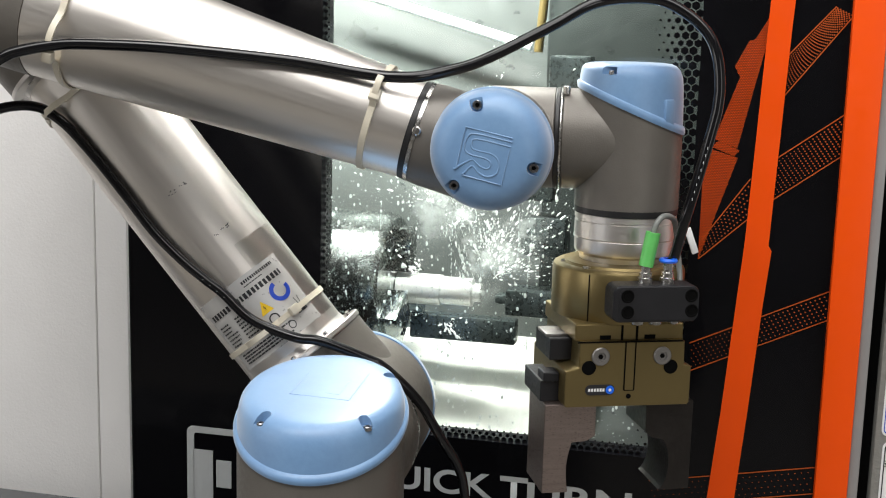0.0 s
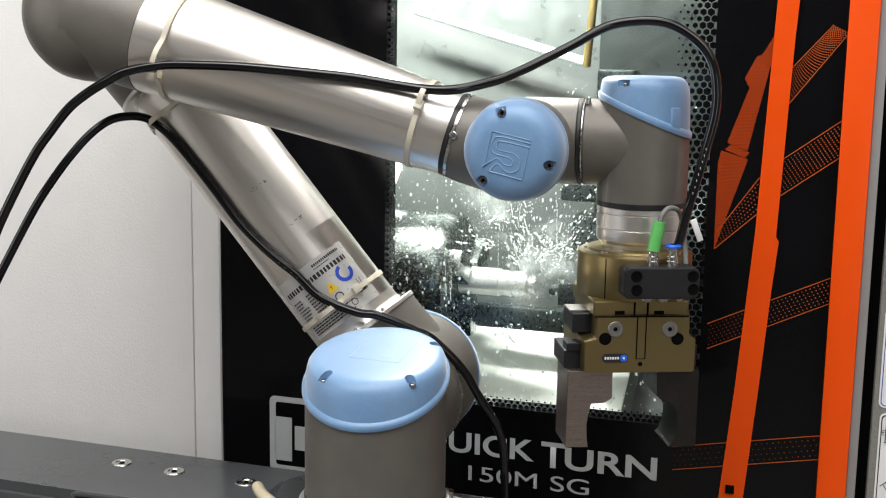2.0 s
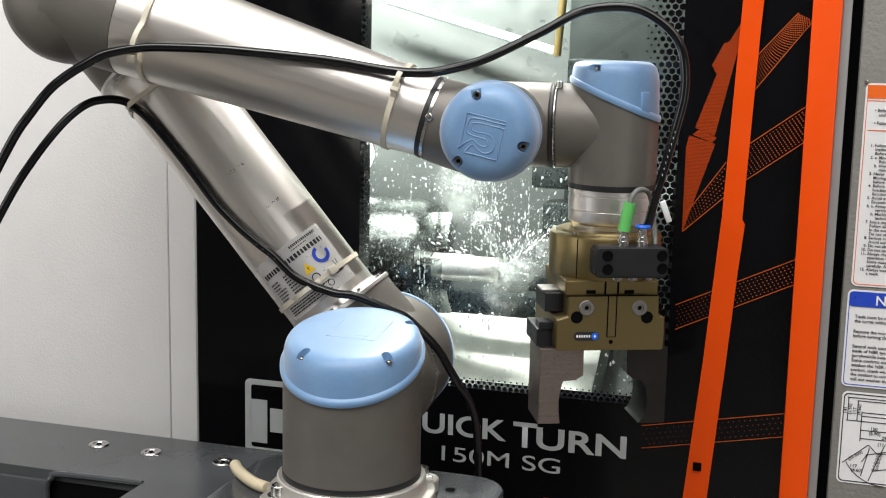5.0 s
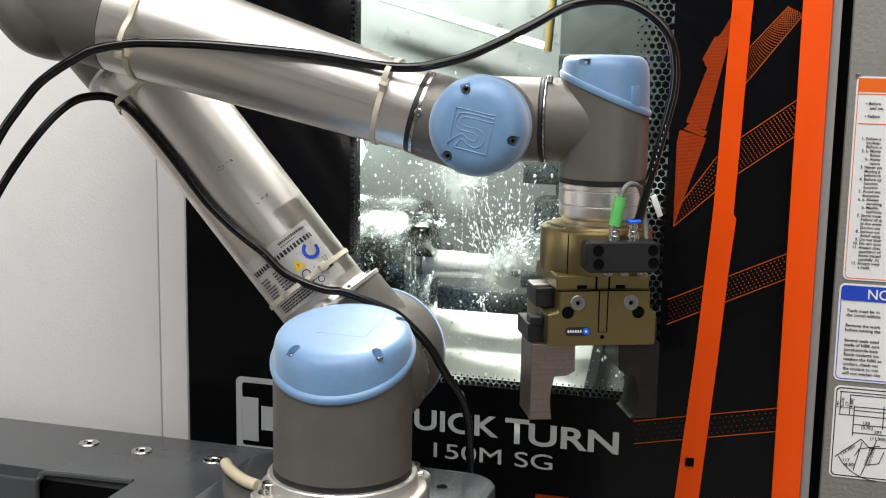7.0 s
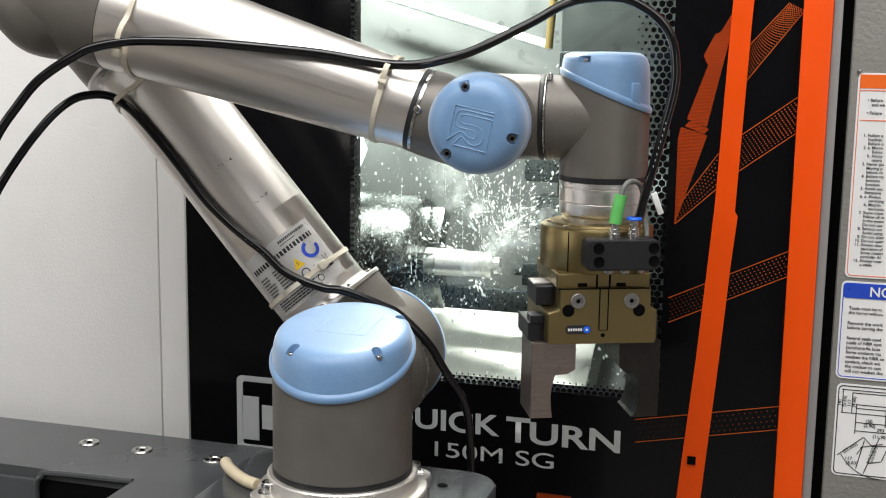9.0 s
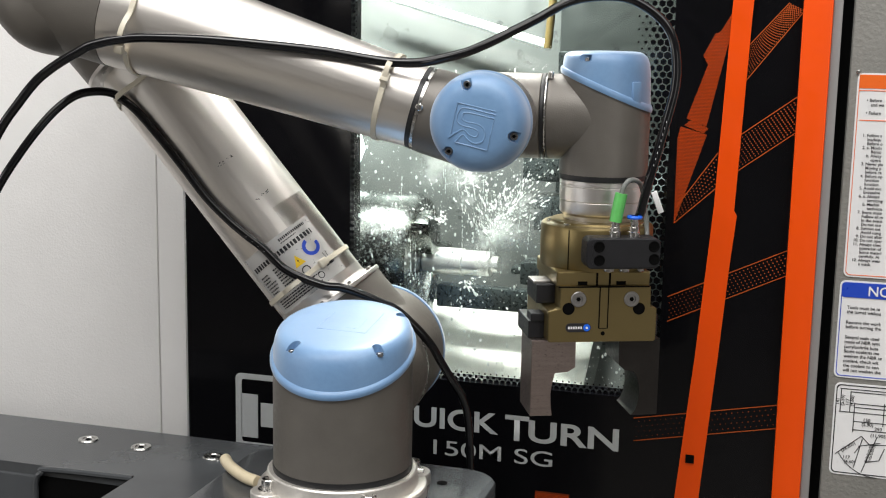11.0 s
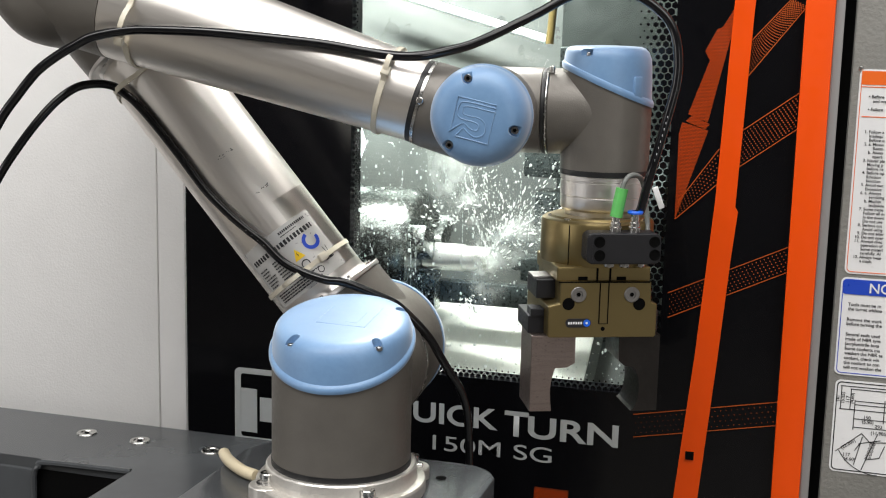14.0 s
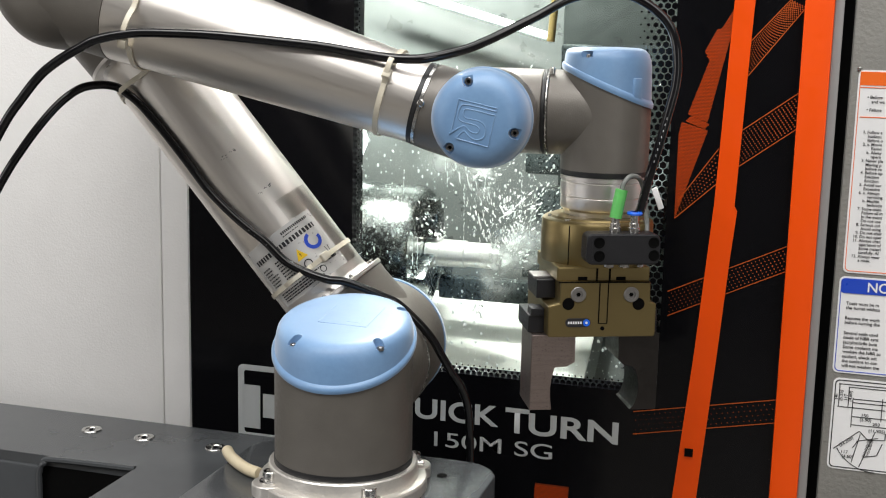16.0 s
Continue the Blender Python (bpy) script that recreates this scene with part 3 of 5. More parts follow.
def pedestal():
    p = thing("robot_pedestal", "dark grey rounded steel pedestal under the robot", "pedestal")
    out = [(x, y) for x, y in rounded(-0.1175, -0.22, 0.118, 0.092, 0.034, 10)]
    bm = bmesh.new()
    rings = []
    cx, cy = 0.0, -0.064
    for s, z in ((0.0, -0.95), (0.0, -0.003), (0.0012, -0.0008), (0.003, 0.0)):
        rings.append([bm.verts.new((x - math.copysign(s, x - cx), y - math.copysign(s, y - cy), z)) for x, y in out])
    for a, b in zip(rings, rings[1:]):
        for k in range(len(a)):
            j = (k + 1) % len(a)
            bm.faces.new((a[k], a[j], b[j], b[k]))
    bm.faces.new(rings[-1])
    part("body", bm, M_TABLE, p)
    part("plate_hole", lathe([(0, 0.0002), (0.0045, 0.0002), (0.0045, 0.0006), (0, 0.0006)], 24, None, Matrix.Translation((0.074, 0.047, 0))), M_HOLE, p)


pedestal()
tagged(part("drain_hose", sweep([(-0.1225, 0.0270, 0.0054), (-0.1190, 0.0220, 0.0054), (-0.1120, 0.0135, 0.0054), (-0.1000, 0.0020, 0.0054), (-0.0850, -0.0095, 0.0054), (-0.0715, -0.0155, 0.0054)], 0.0052, 16), M_CREAM), "short bent cream plastic hose on the pedestal", "hose")


# ---- the robot arm: u along the arm, v away from the viewer, z up ----
ROBOT = pose(0, 0, 0, 0, 0, 6)
arm = thing("industrial_robot", "grey six-joint robot arm with light blue joint caps", "robot", ROBOT)


DOME = ((0.2, 0.0004), (0.50, 0.0012), (0.68, 0.0022), (0.80, 0.0036), (0.88, 0.0054), (0.93, 0.0074), (0.97, 0.0100), (0.990, 0.0130), (0.998, 0.0170), (1.0, 0.0220))


def slant_column(z_low, plane, slope, way, r, cap_top, lip=0.0012, tilt=0.0, dome=False, seg=72):
    """A round column cut by a slanted plane, and the cap that closes it. plane: height of the cut on the axis."""
    body, cap = bmesh.new(), bmesh.new()

    def ring(bm, radius, height):
        out = []
        for k in range(seg):
            a = 2 * math.pi * k / seg
            x, y = radius * math.cos(a), radius * math.sin(a)
            along = x * way[0] + y * way[1]
            out.append(bm.verts.new((x, y, height(plane + slope * along, cap_top + tilt * along))))
        return out

    def skin(bm, rings, close=True):
        for a, b in zip(rings, rings[1:]):
            for k in range(seg):
                j = (k + 1) % seg
                bm.faces.new((a[k], a[j], b[j], b[k]))
        if close:
            bm.faces.new(rings[0][::-1])
            bm.faces.new(rings[-1])

    skin(body, [ring(body, r, lambda p, c: z_low), ring(body, r, lambda p, c: p - 0.002), ring(body, r * 0.96, lambda p, c: p)])
    rows = [(r - 0.001, lambda p, c: p - 0.0022), (r + lip * 0.7, lambda p, c: p - 0.002), (r + lip, lambda p, c: p), (r + lip, lambda p, c: p + 0.002), (r + lip * 0.6, lambda p, c: p + 0.0035), (r - 0.0002, lambda p, c: p + 0.0042)]
    flat = ((0.3, 0.0006), (0.6, 0.0012), (0.76, 0.0020), (0.88, 0.0040), (0.95, 0.0070), (0.985, 0.0105), (1.0, 0.0160))
    for f, inset in DOME if dome else flat:
        rows.append((r - inset, lambda p, c, f=f: (p + 0.0045) * (1 - f) + c * f))
    rows.append((r * 0.15, lambda p, c: c + 0.0004))
    skin(cap, [ring(cap, radius, height) for radius, height in rows])
    return body, cap


def cap_screw(where, way, parent, r=0.0029):
    """A dark socket screw that stands on the floor of its pocket."""
    m = axis(where, way)
    head = part("cap_screw", lathe([(0, -0.001), (r, -0.001), (r, 0.0014), (r * 0.88, 0.0018), (r * 0.55, 0.0018), (r * 0.5, 0.0004), (0, 0.0004)], 20, None, m), M_SCREW, parent, "dark steel screw")
    part("socket", lathe([(0, 0.0005), (r * 0.48, 0.0005), (r * 0.48, 0.0008), (0, 0.0008)], 6, None, m), M_HOLE, head)


def base():
    # cast foot with four lobes
    foot = lathe([(0, 0), (0.0715, 0), (0.0715, 0.0085), (0.0705, 0.0100), (0.0650, 0.0100), (0.0640, 0.0106), (0.0632, 0.0220), (0.0620, 0.0232), (0, 0.0232)])
    b = part("base_flange", foot, M_BASE, arm, "bare cast aluminium foot")
    for k in range(4):
        a = radians(34 + 90 * k)
        x, y = 0.0640 * math.cos(a), 0.0640 * math.sin(a)
        lug = part("bolt_lug", lathe([(0, 0.0002), (0.0155, 0.0002), (0.0155, 0.0095), (0.0147, 0.0104), (0, 0.0104)], 32, None, Matrix.Translation((x, y, 0))), M_BASE, b)
        part("bolt", lathe([(0, 0.0104), (0.0092, 0.0104), (0.0092, 0.0118), (0.0064, 0.0122), (0.0064, 0.0195), (0.0058, 0.0203), (0.0034, 0.0203), (0.0032, 0.0165), (0, 0.0165)], 24, None, Matrix.Translation((x, y, 0))), M_STEEL, lug, "steel socket bolt with washer")
    part("seal_ring", lathe([(0.0560, 0.0228), (0.0588, 0.0232), (0.0588, 0.0280), (0.0560, 0.0284)]), M_RUBBER, arm, "black seal ring")
    body, cap = slant_column(0.0280, 0.1235, 0.41, (0, 1), 0.0582, 0.1450, 0.0024, 0.20, True)
    part("base_column", body, M_CAST, arm, "warm grey cast housing")
    spots = [((-0.0290, -0.0385), (-0.0335, -0.0445), 0.1302), ((0.0370, -0.0345), (0.0425, -0.0397), 0.1312), ((0.0420, 0.0280), (0.0470, 0.0313), 0.1440)]
    c = part("joint_cap", carve(cap, [stadium(p, q, 0.0040, z, 0.19) for p, q, z in spots]), M_BLUE, arm, "light blue plastic lid", sharp=40)
    for p, q, z in spots:
        cap_screw(((p[0] + q[0]) / 2, (p[1] + q[1]) / 2, z), (0, 0, 1), c)
    mark = bmesh.new()
    for pts in (((-0.020, -0.010), (0.022, -0.014), (0.028, 0.026)), ((-0.014, 0.024), (-0.020, -0.010)), ((0.004, -0.006), (0.014, -0.007), (0.017, 0.014))):
        sweep([(x, y, 0.1451 + 0.20 * y) for x, y in pts], 0.0004, 6, 0, mark)
    part("relief", mark, M_BLUE, c)
    part("housing_screw", rod((0.0600, 0.018, 0.0175), (0.0660, 0.020, 0.0175), 0.0024), M_STEEL, b)


base()

SH, EL = Vector((-0.002, 0.112, 0.0885)), Vector((-0.268, 0.112, 0.4130))   # shoulder and elbow, on the upper arm
ELF, W1 = Vector((-0.2515, 0.014, 0.4150)), Vector((0.1155, 0.014, 0.3085))   # elbow and wrist, on the forearm


def shoulder():
    part("shoulder_neck", lathe([(0.052, 0.02), (0.0565, 0.045), (0.0575, 0.060), (0.0575, 0.074), (0, 0.074)], 64, None, axis((0, 0, 0.0905), (0, 1, 0))), M_CAST, arm)
    part("gap_ring", lathe([(0.050, 0.072), (0.0583, 0.0725), (0.0583, 0.0755), (0.050, 0.076)], 64, None, axis((0, 0, 0.0905), (0, 1, 0))), M_STEEL, arm, "thin steel ring")
    house = lathe([(0, 0.0745), (0.0585, 0.0745), (0.0595, 0.077), (0.0598, 0.150), (0, 0.150)], 64, None, axis((SH.x, 0, SH.z + 0.001), (0, 1, 0)))
    way = (EL - SH).normalized()
    lathe([(0, 0.0), (0.0575, 0.0), (0.0565, 0.025), (0.0545, 0.052), (0.0545, 0.062), (0, 0.062)], 56, house, axis(SH, way))
    part("shoulder_joint", house, M_CAST, arm, "warm grey cast housing")
    part("joint_cap", lathe([(0.0590, 0.149), (0.0608, 0.150), (0.0610, 0.154), (0.0596, 0.157), (0.055, 0.168), (0.040, 0.172), (0, 0.172)], 64, None, axis((SH.x, 0, SH.z + 0.001), (0, 1, 0))), M_BLUE, arm, "light blue plastic lid")


shoulder()


def tubes():
    way, length = (EL - SH).normalized(), (EL - SH).length
    m = axis(SH, way)
    up = part("upper_arm_tube", lathe([(0.040, 0.070), (0.0432, 0.0705), (0.0432, length - 0.071), (0.040, length - 0.0705)], 72), M_TUBE, arm, "brushed aluminium tube with scuffs", m)
    part("tube_flange", lathe([(0.0, 0.062), (0.0550, 0.062), (0.0557, 0.0628), (0.0557, 0.0658), (0.0550, 0.0665), (0.0450, 0.0668), (0.0440, 0.0690), (0.0434, 0.0720), (0, 0.0725)], 64, None, m), M_SILVER, arm, "clear steel end ring")
    part("tube_flange", lathe([(0.0, length - 0.073), (0.0436, length - 0.073), (0.0450, length - 0.0695), (0.0535, length - 0.0690), (0.0540, length - 0.0685), (0.0540, length - 0.0655), (0.0, length - 0.0645)], 64, None, m), M_SILVER, arm, "clear steel end ring")
    for ring, sign in ((0.0672, 1), (length - 0.0692, -1)):
        for k in range(10):
            a = 2 * math.pi * (k + 0.35) / 10
            p = Vector((0.0497 * math.cos(a), 0.0497 * math.sin(a), ring))
            part("ring_screw", rod(p - Vector((0, 0, 0.003)), p + Vector((0, 0, 0.0022 * sign)), 0.0022, seg=12, bm=None), M_STEEL, up)
    way, length = (W1 - ELF).normalized(), (W1 - ELF).length
    m = axis(ELF, way)
    part("forearm_tube", lathe([(0.044, 0.060), (0.0476, 0.0605), (0.0335, length - 0.0600), (0.030, length - 0.0595)], 72), M_TUBE, arm, "tapered brushed aluminium tube", m)
    part("forearm_seal", lathe([(0.030, length - 0.0600), (0.0339, length - 0.0598), (0.0341, length - 0.0560), (0.030, length - 0.0555)], 56, None, m), M_RUBBER, arm, "black seal ring")
    part("forearm_collar", lathe([(0.030, length - 0.0557), (0.0345, length - 0.0555), (0.0347, length - 0.0530), (0.030, length - 0.0528)], 56, None, m), M_STEEL, arm, "thin steel ring")


tubes()


def elbow():
    dome = lathe([(0, -0.048), (0.014, -0.0472), (0.028, -0.0440), (0.040, -0.0375), (0.0485, -0.0280), (0.0535, -0.0160), (0.0552, -0.0030), (0.0555, 0.010), (0.0555, 0.055)], 64, None, axis((ELF.x, ELF.y, ELF.z), (0, 1, 0)))
    way = (W1 - ELF).normalized()
    lathe([(0.0, -0.002), (0.0490, -0.002), (0.0492, 0.020), (0.0481, 0.0602), (0, 0.0602)], 56, dome, axis(ELF, way))
    part("elbow_joint", dome, M_CAST, arm, "warm grey cast elbow housing")
    back = lathe([(0, 0.0), (0.0560, 0.0), (0.0572, 0.002), (0.0572, 0.098), (0, 0.098)], 64, None, axis((EL.x, 0.072, EL.z), (0, 1, 0)))
    way = (SH - EL).normalized()
    lathe([(0, 0.0), (0.0560, 0.0), (0.0540, 0.050), (0.0532, 0.0650), (0, 0.0650)], 56, back, axis(EL, way))
    part("elbow_joint", back, M_CAST, arm, "warm grey cast elbow housing")


elbow()


def wrists():
    # first wrist: its lid faces the viewer
    cx, cz = 0.1140, 0.3168
    face = axis((cx, 0, cz), (0, -1, 0))
    way = (W1 - ELF).normalized()
    house = lathe([(0, -0.134), (0.0290, -0.134), (0.0315, -0.130), (0.0325, -0.070), (0.0355, -0.045), (0.0378, -0.030), (0.0378, 0.014), (0.0370, 0.016), (0, 0.016)], 64, None, face)
    a = Vector((W1.x, W1.y, W1.z)) - way * 0.0530
    lathe([(0, 0), (0.0340, 0.0), (0.0348, 0.004), (0.0352, 0.053), (0, 0.053)], 56, house, axis(a, way))
    rod((cx - 0.012, 0.105, 0.3157), (0.1495, 0.105, 0.3157), 0.0368, None, 56, house)
    part("wrist_joint", house, M_CAST, arm, "warm grey cast housing")
    shell = lathe([(0, 0.0122), (0.0376, 0.012), (0.0394, 0.0125), (0.0398, 0.0145), (0.0394, 0.0165), (0.0388, 0.0175), (0.0386, 0.024), (0.0380, 0.031), (0.0364, 0.0375), (0.0330, 0.0430), (0.0285, 0.0460), (0.0225, 0.0474), (0.014, 0.0480), (0, 0.0482)], 72, None, face)
    turn = Matrix.Translation((cx, 0, cz)) @ pose(0, 0, 0, 90, 0, 0)   # its x, y, z: along x, up, to the viewer
    spots = [(radians(a), 0.0300) for a in (105, -17, 226)]
    lid = part("joint_cap", carve(shell, [stadium((r * math.cos(a), r * math.sin(a)), ((r + 0.0035) * math.cos(a), (r + 0.0035) * math.sin(a)), 0.0042, 0.0405, 0.06, turn) for a, r in spots]), M_BLUE, arm, "round light blue plastic lid", sharp=40)
    for a, r in spots:
        cap_screw((cx + r * math.cos(a), -0.0405, cz + r * math.sin(a)), (0, -1, 0), lid, 0.0031)
    # embossed mark of plain strokes
    side = 0.0298
    e = sweep([(-0.5 * side, 0, -0.40 * side), (-0.5 * side, 0, 0.5 * side), (0.5 * side, 0, 0.5 * side)], 0.0005, 6, 0)
    sweep([(-0.34 * side, 0, -0.49 * side), (0.5 * side, 0, -0.5 * side), (0.5 * side, 0, 0.30 * side)], 0.0005, 6, 0, e)
    for pts in ([(0.51, 0.42), (-0.27, 0.41), (-0.42, 0.28), (-0.42, 0.07), (-0.29, -0.03), (0.06, -0.04), (0.18, -0.11), (0.15, -0.23), (-0.02, -0.23), (-0.20, -0.13), (-0.34, -0.22), (-0.54, -0.41)],
                [(0.51, 0.32), (-0.21, 0.31), (-0.30, 0.20), (-0.26, 0.10), (-0.13, 0.08), (0.17, 0.08), (0.34, -0.05), (0.35, -0.28), (0.18, -0.40), (-0.02, -0.36), (-0.19, -0.26), (-0.34, -0.48)]):
        sweep([(x * side, 0, z * side) for x, z in pts], 0.0006, 6, 4, e)
    part("relief", e, M_BLUE, lid, m=Matrix.Translation((0.1118, -0.0479, 0.3150)) @ pose(0, 0, 0, 0, 12, 0))
    part("wrist_seal", rod((0.1493, 0.105, 0.3157), (0.1530, 0.105, 0.3157), 0.0371, None, 56), M_RUBBER, arm, "black seal ring")
    part("wrist_collar", rod((0.1530, 0.105, 0.3157), (0.1548, 0.105, 0.3157), 0.0374, None, 56), M_STEEL, arm, "thin steel ring")
    part("housing_screw", rod((0.0660, -0.016, 0.3265), (0.0655, -0.0225, 0.3270), 0.0030, None, 16), M_STEEL, arm, "steel screw")
    part("housing_screw", rod((0.157, 0.088, 0.348), (0.157, 0.088, 0.3545), 0.0026, None, 16), M_STEEL, arm, "steel screw")
    # second wrist: vertical column with slanted lid
    c = Matrix.Translation((0.2031, 0.105, 0))
    body, cap = slant_column(0.2680, 0.3395, -0.415, (1, 0), 0.0380, 0.3722, 0.0016)
    rod((0.1548 - 0.2031, 0, 0.3157), (-0.004, 0, 0.3157), 0.0366, None, 56, body)
    part("wrist_joint", body, M_CAST, arm, "warm grey cast housing", c)
    lid2 = part("joint_cap", carve(cap, [box((-0.0215, -0.05, 0.3640), (-0.0115, -0.0285, 0.3692))]), M_BLUE, arm, "slanted light blue plastic lid", c)
    part("lid_catch", box((0.0345, -0.0045, 0.3275), (0.0392, 0.0045, 0.3475), 0.001, None, pose(0, 0, 0, 0, 0, -46)), M_BLUE, lid2)
    cap_screw((-0.0150, -0.0320, 0.3648), (0, 0, 1), lid2, 0.0020)
    m = Matrix.Translation((0.2031, 0.105, 0))
    part("wrist_seal", lathe([(0.030, 0.2632), (0.0378, 0.2635), (0.0380, 0.2682), (0.030, 0.2684)], 56, None, m), M_RUBBER, arm, "black seal ring")
    part("tool_flange", lathe([(0, 0.2455), (0.0363, 0.2455), (0.0370, 0.2462), (0.0370, 0.2575), (0.0362, 0.2580), (0.0362, 0.2590), (0.0372, 0.2595), (0.0372, 0.2630), (0, 0.2632)], 64, None, m), M_SILVER, arm, "turned aluminium tool flange")
    part("adapter_ring", lathe([(0, 0.2290), (0.0325, 0.2290), (0.0330, 0.2325), (0.0362, 0.2345), (0.0366, 0.2352), (0.0366, 0.2448), (0.0360, 0.2455), (0, 0.2455)], 64, None, m), M_SILVER, arm, "turned aluminium adapter ring")


wrists()


# ---- the gripper under the wrist: a along its face, b into it ----
GRIP = pose(0.2038, 0.0737, 0, 0, 0, 24)
gripper = thing("parallel_gripper", "bronze anodised two-jaw gripper with steel fingers", "gripper", GRIP)


def grip():
    c = Matrix.Translation((0.0045, 0.0480, 0))
    g = part("gripper_head", lathe([(0, 0.1900), (0.0480, 0.1900), (0.0484, 0.1908), (0.0484, 0.2235), (0.0475, 0.2255), (0.0455, 0.2268), (0.0420, 0.2272), (0.0400, 0.2288), (0.0, 0.2292)], 72, None, c), M_OLIVE, gripper, "round bronze anodised head")
    part("split_line", box((-0.0289, 0.0121, 0.1900), (-0.0283, 0.016, 0.2240)), M_HOLE, g)
    for a, b in ((-0.028, 0.022), (0.038, 0.020), (-0.036, 0.050)):
        part("head_screw", lathe([(0, 0.2272), (0.003, 0.2272), (0.003, 0.2284), (0, 0.2284)], 16, None, Matrix.Translation((a, b, 0))), M_STEEL, g)
    part("neck_block", box((-0.0395, 0.004, 0.1780), (0.0405, 0.086, 0.1905), 0.0012), M_OLIVE, gripper, sharp=12)
    body = prism([(-0.0370, 0.1785), (-0.0370, 0.1600), (-0.0466, 0.1575), (-0.0466, 0.1325), (-0.0452, 0.1310), (0.0450, 0.1310), (0.0464, 0.1325), (0.0464, 0.1595), (0.0411, 0.1610), (0.0405, 0.1785)], 0.0, 0.088, None, None, 0.0009)
    bd = part("gripper_body", body, M_OLIVE, gripper, "bronze anodised gripper body", sharp=12)
    for lo, hi in (((-0.0038, -0.0004, 0.143), (-0.0028, 0.001, 0.1785)), ((0.0036, -0.0004, 0.143), (0.0045, 0.001, 0.1785)), ((-0.0034, -0.0004, 0.1425), (0.0042, 0.001, 0.1430)), ((-0.0060, 0.0035, 0.1785), (-0.0044, 0.0045, 0.1900)), ((0.0050, 0.0035, 0.1785), (0.0066, 0.0045, 0.1900)), ((-0.0385, -0.0002, 0.1776), (0.0395, 0.001, 0.1786)), ((-0.0215, 0.0034, 0.1792), (-0.0135, 0.0045, 0.1822)), ((0.0115, 0.0034, 0.1792), (0.0195, 0.0045, 0.1822))):
        part("groove", box(lo, hi), M_HOLE, bd)
    for a, z in ((-0.0216, 0.1679), (0.0240, 0.1677)):
        m = axis((a, 0, z), (0, -1, 0))
        s = part("bolt", lathe([(0, 0.0), (0.0066, 0.0), (0.0066, 0.0010), (0.0060, 0.0016), (0.0034, 0.0016), (0.0030, 0.0004), (0, 0.0004)], 28, None, m), M_BOLT, bd, "steel socket bolt")
        part("socket", lathe([(0, 0.0005), (0.0019, 0.0005), (0.0019, 0.0008), (0, 0.0008)], 6, None, m), M_HOLE, s)
    for a, z in ((-0.0298, 0.1598), (0.0308, 0.1594)):
        m = axis((a, 0, z), (0, -1, 0))
        part("bore", lathe([(0.0052, -0.001), (0.0052, 0.0003), (0.0046, 0.0003), (0.0044, -0.006), (0, -0.006)], 24, None, m), M_HOLE, bd)
        part("bore_face", lathe([(0, 0.0002), (0.0048, 0.0002), (0.0048, 0.0004), (0, 0.0004)], 24, None, m), M_HOLE, bd)
    part("pin", rod((0.0003, 0.0, 0.1385), (0.0003, -0.0008, 0.1385), 0.0018, None, 16), M_HOLE, bd)
    badge = part("badge", prism(rounded(-0.0318, 0.1398, -0.0102, 0.1474, 0.0037), -0.0006, 0.0002), M_INK, bd, "black oval badge with blue end")
    part("badge_end", prism(rounded(-0.0168, 0.1406, -0.0108, 0.1466, 0.0029), -0.0009, -0.0004), M_FITBLUE, badge)
    for k in range(6):
        part("badge_bar", box((-0.0297 + 0.0021 * k, -0.0009, 0.1426), (-0.0283 + 0.0021 * k, -0.0004, 0.1447)), M_SIGN, badge)
    part("badge_dot", prism(rounded(-0.0148, 0.1426, -0.0128, 0.1446, 0.0009), -0.0012, -0.0008), M_SIGN, badge)
    # carriers on both ends
    for lo, hi in (((-0.0530, 0.020, 0.1605), (-0.0366, 0.060, 0.1765)), ((0.0405, 0.022, 0.1625), (0.0450, 0.060, 0.1765)), ((-0.0600, 0.016, 0.1312), (-0.0460, 0.062, 0.1465)), ((0.0460, 0.018, 0.1312), (0.0535, 0.062, 0.1500))):
        part("carrier", box(lo, hi, 0.0008), M_DARK, gripper, "black sliding block", sharp=12)
    part("carrier_stop", box((-0.0585, 0.014, 0.1462), (-0.0470, 0.030, 0.1530), 0.0008), M_DARK, gripper, "black sliding block", sharp=12)
    part("carrier_key", box((-0.0545, 0.026, 0.1760), (-0.0380, 0.050, 0.1785), 0.0006), M_BOLT, gripper, "steel key")
    # stepped fingers: a square shoulder on one, a round seat on the other; near one coloured as lit, far one as shaded
    near = [(-0.0582, 0.0650), (-0.0582, 0.1310), (-0.0203, 0.1310), (-0.0200, 0.1070), (-0.0266, 0.1031), (-0.0374, 0.1023), (-0.0398, 0.0920), (-0.0407, 0.0844), (-0.0402, 0.0740), (-0.0390, 0.0650)]
    part("finger", prism(near, 0.008, 0.052, None, None, 0.0006), M_FINGERLIT, gripper, "milled steel finger", sharp=12)
    seat = [(0.0285 + 0.0082 * math.cos(radians(a)), 0.0835 + 0.0195 * math.sin(radians(a))) for a in range(80, -81, -16)]
    far = [(0.0531, 0.1310), (0.0172, 0.1310), (0.0180, 0.1084), (0.0234, 0.1038)] + seat + [(0.0335, 0.0640), (0.0531, 0.0645)]
    part("finger", prism(far, 0.008, 0.052), M_FINGERSHADE, gripper, "milled steel finger", sharp=20)


grip()


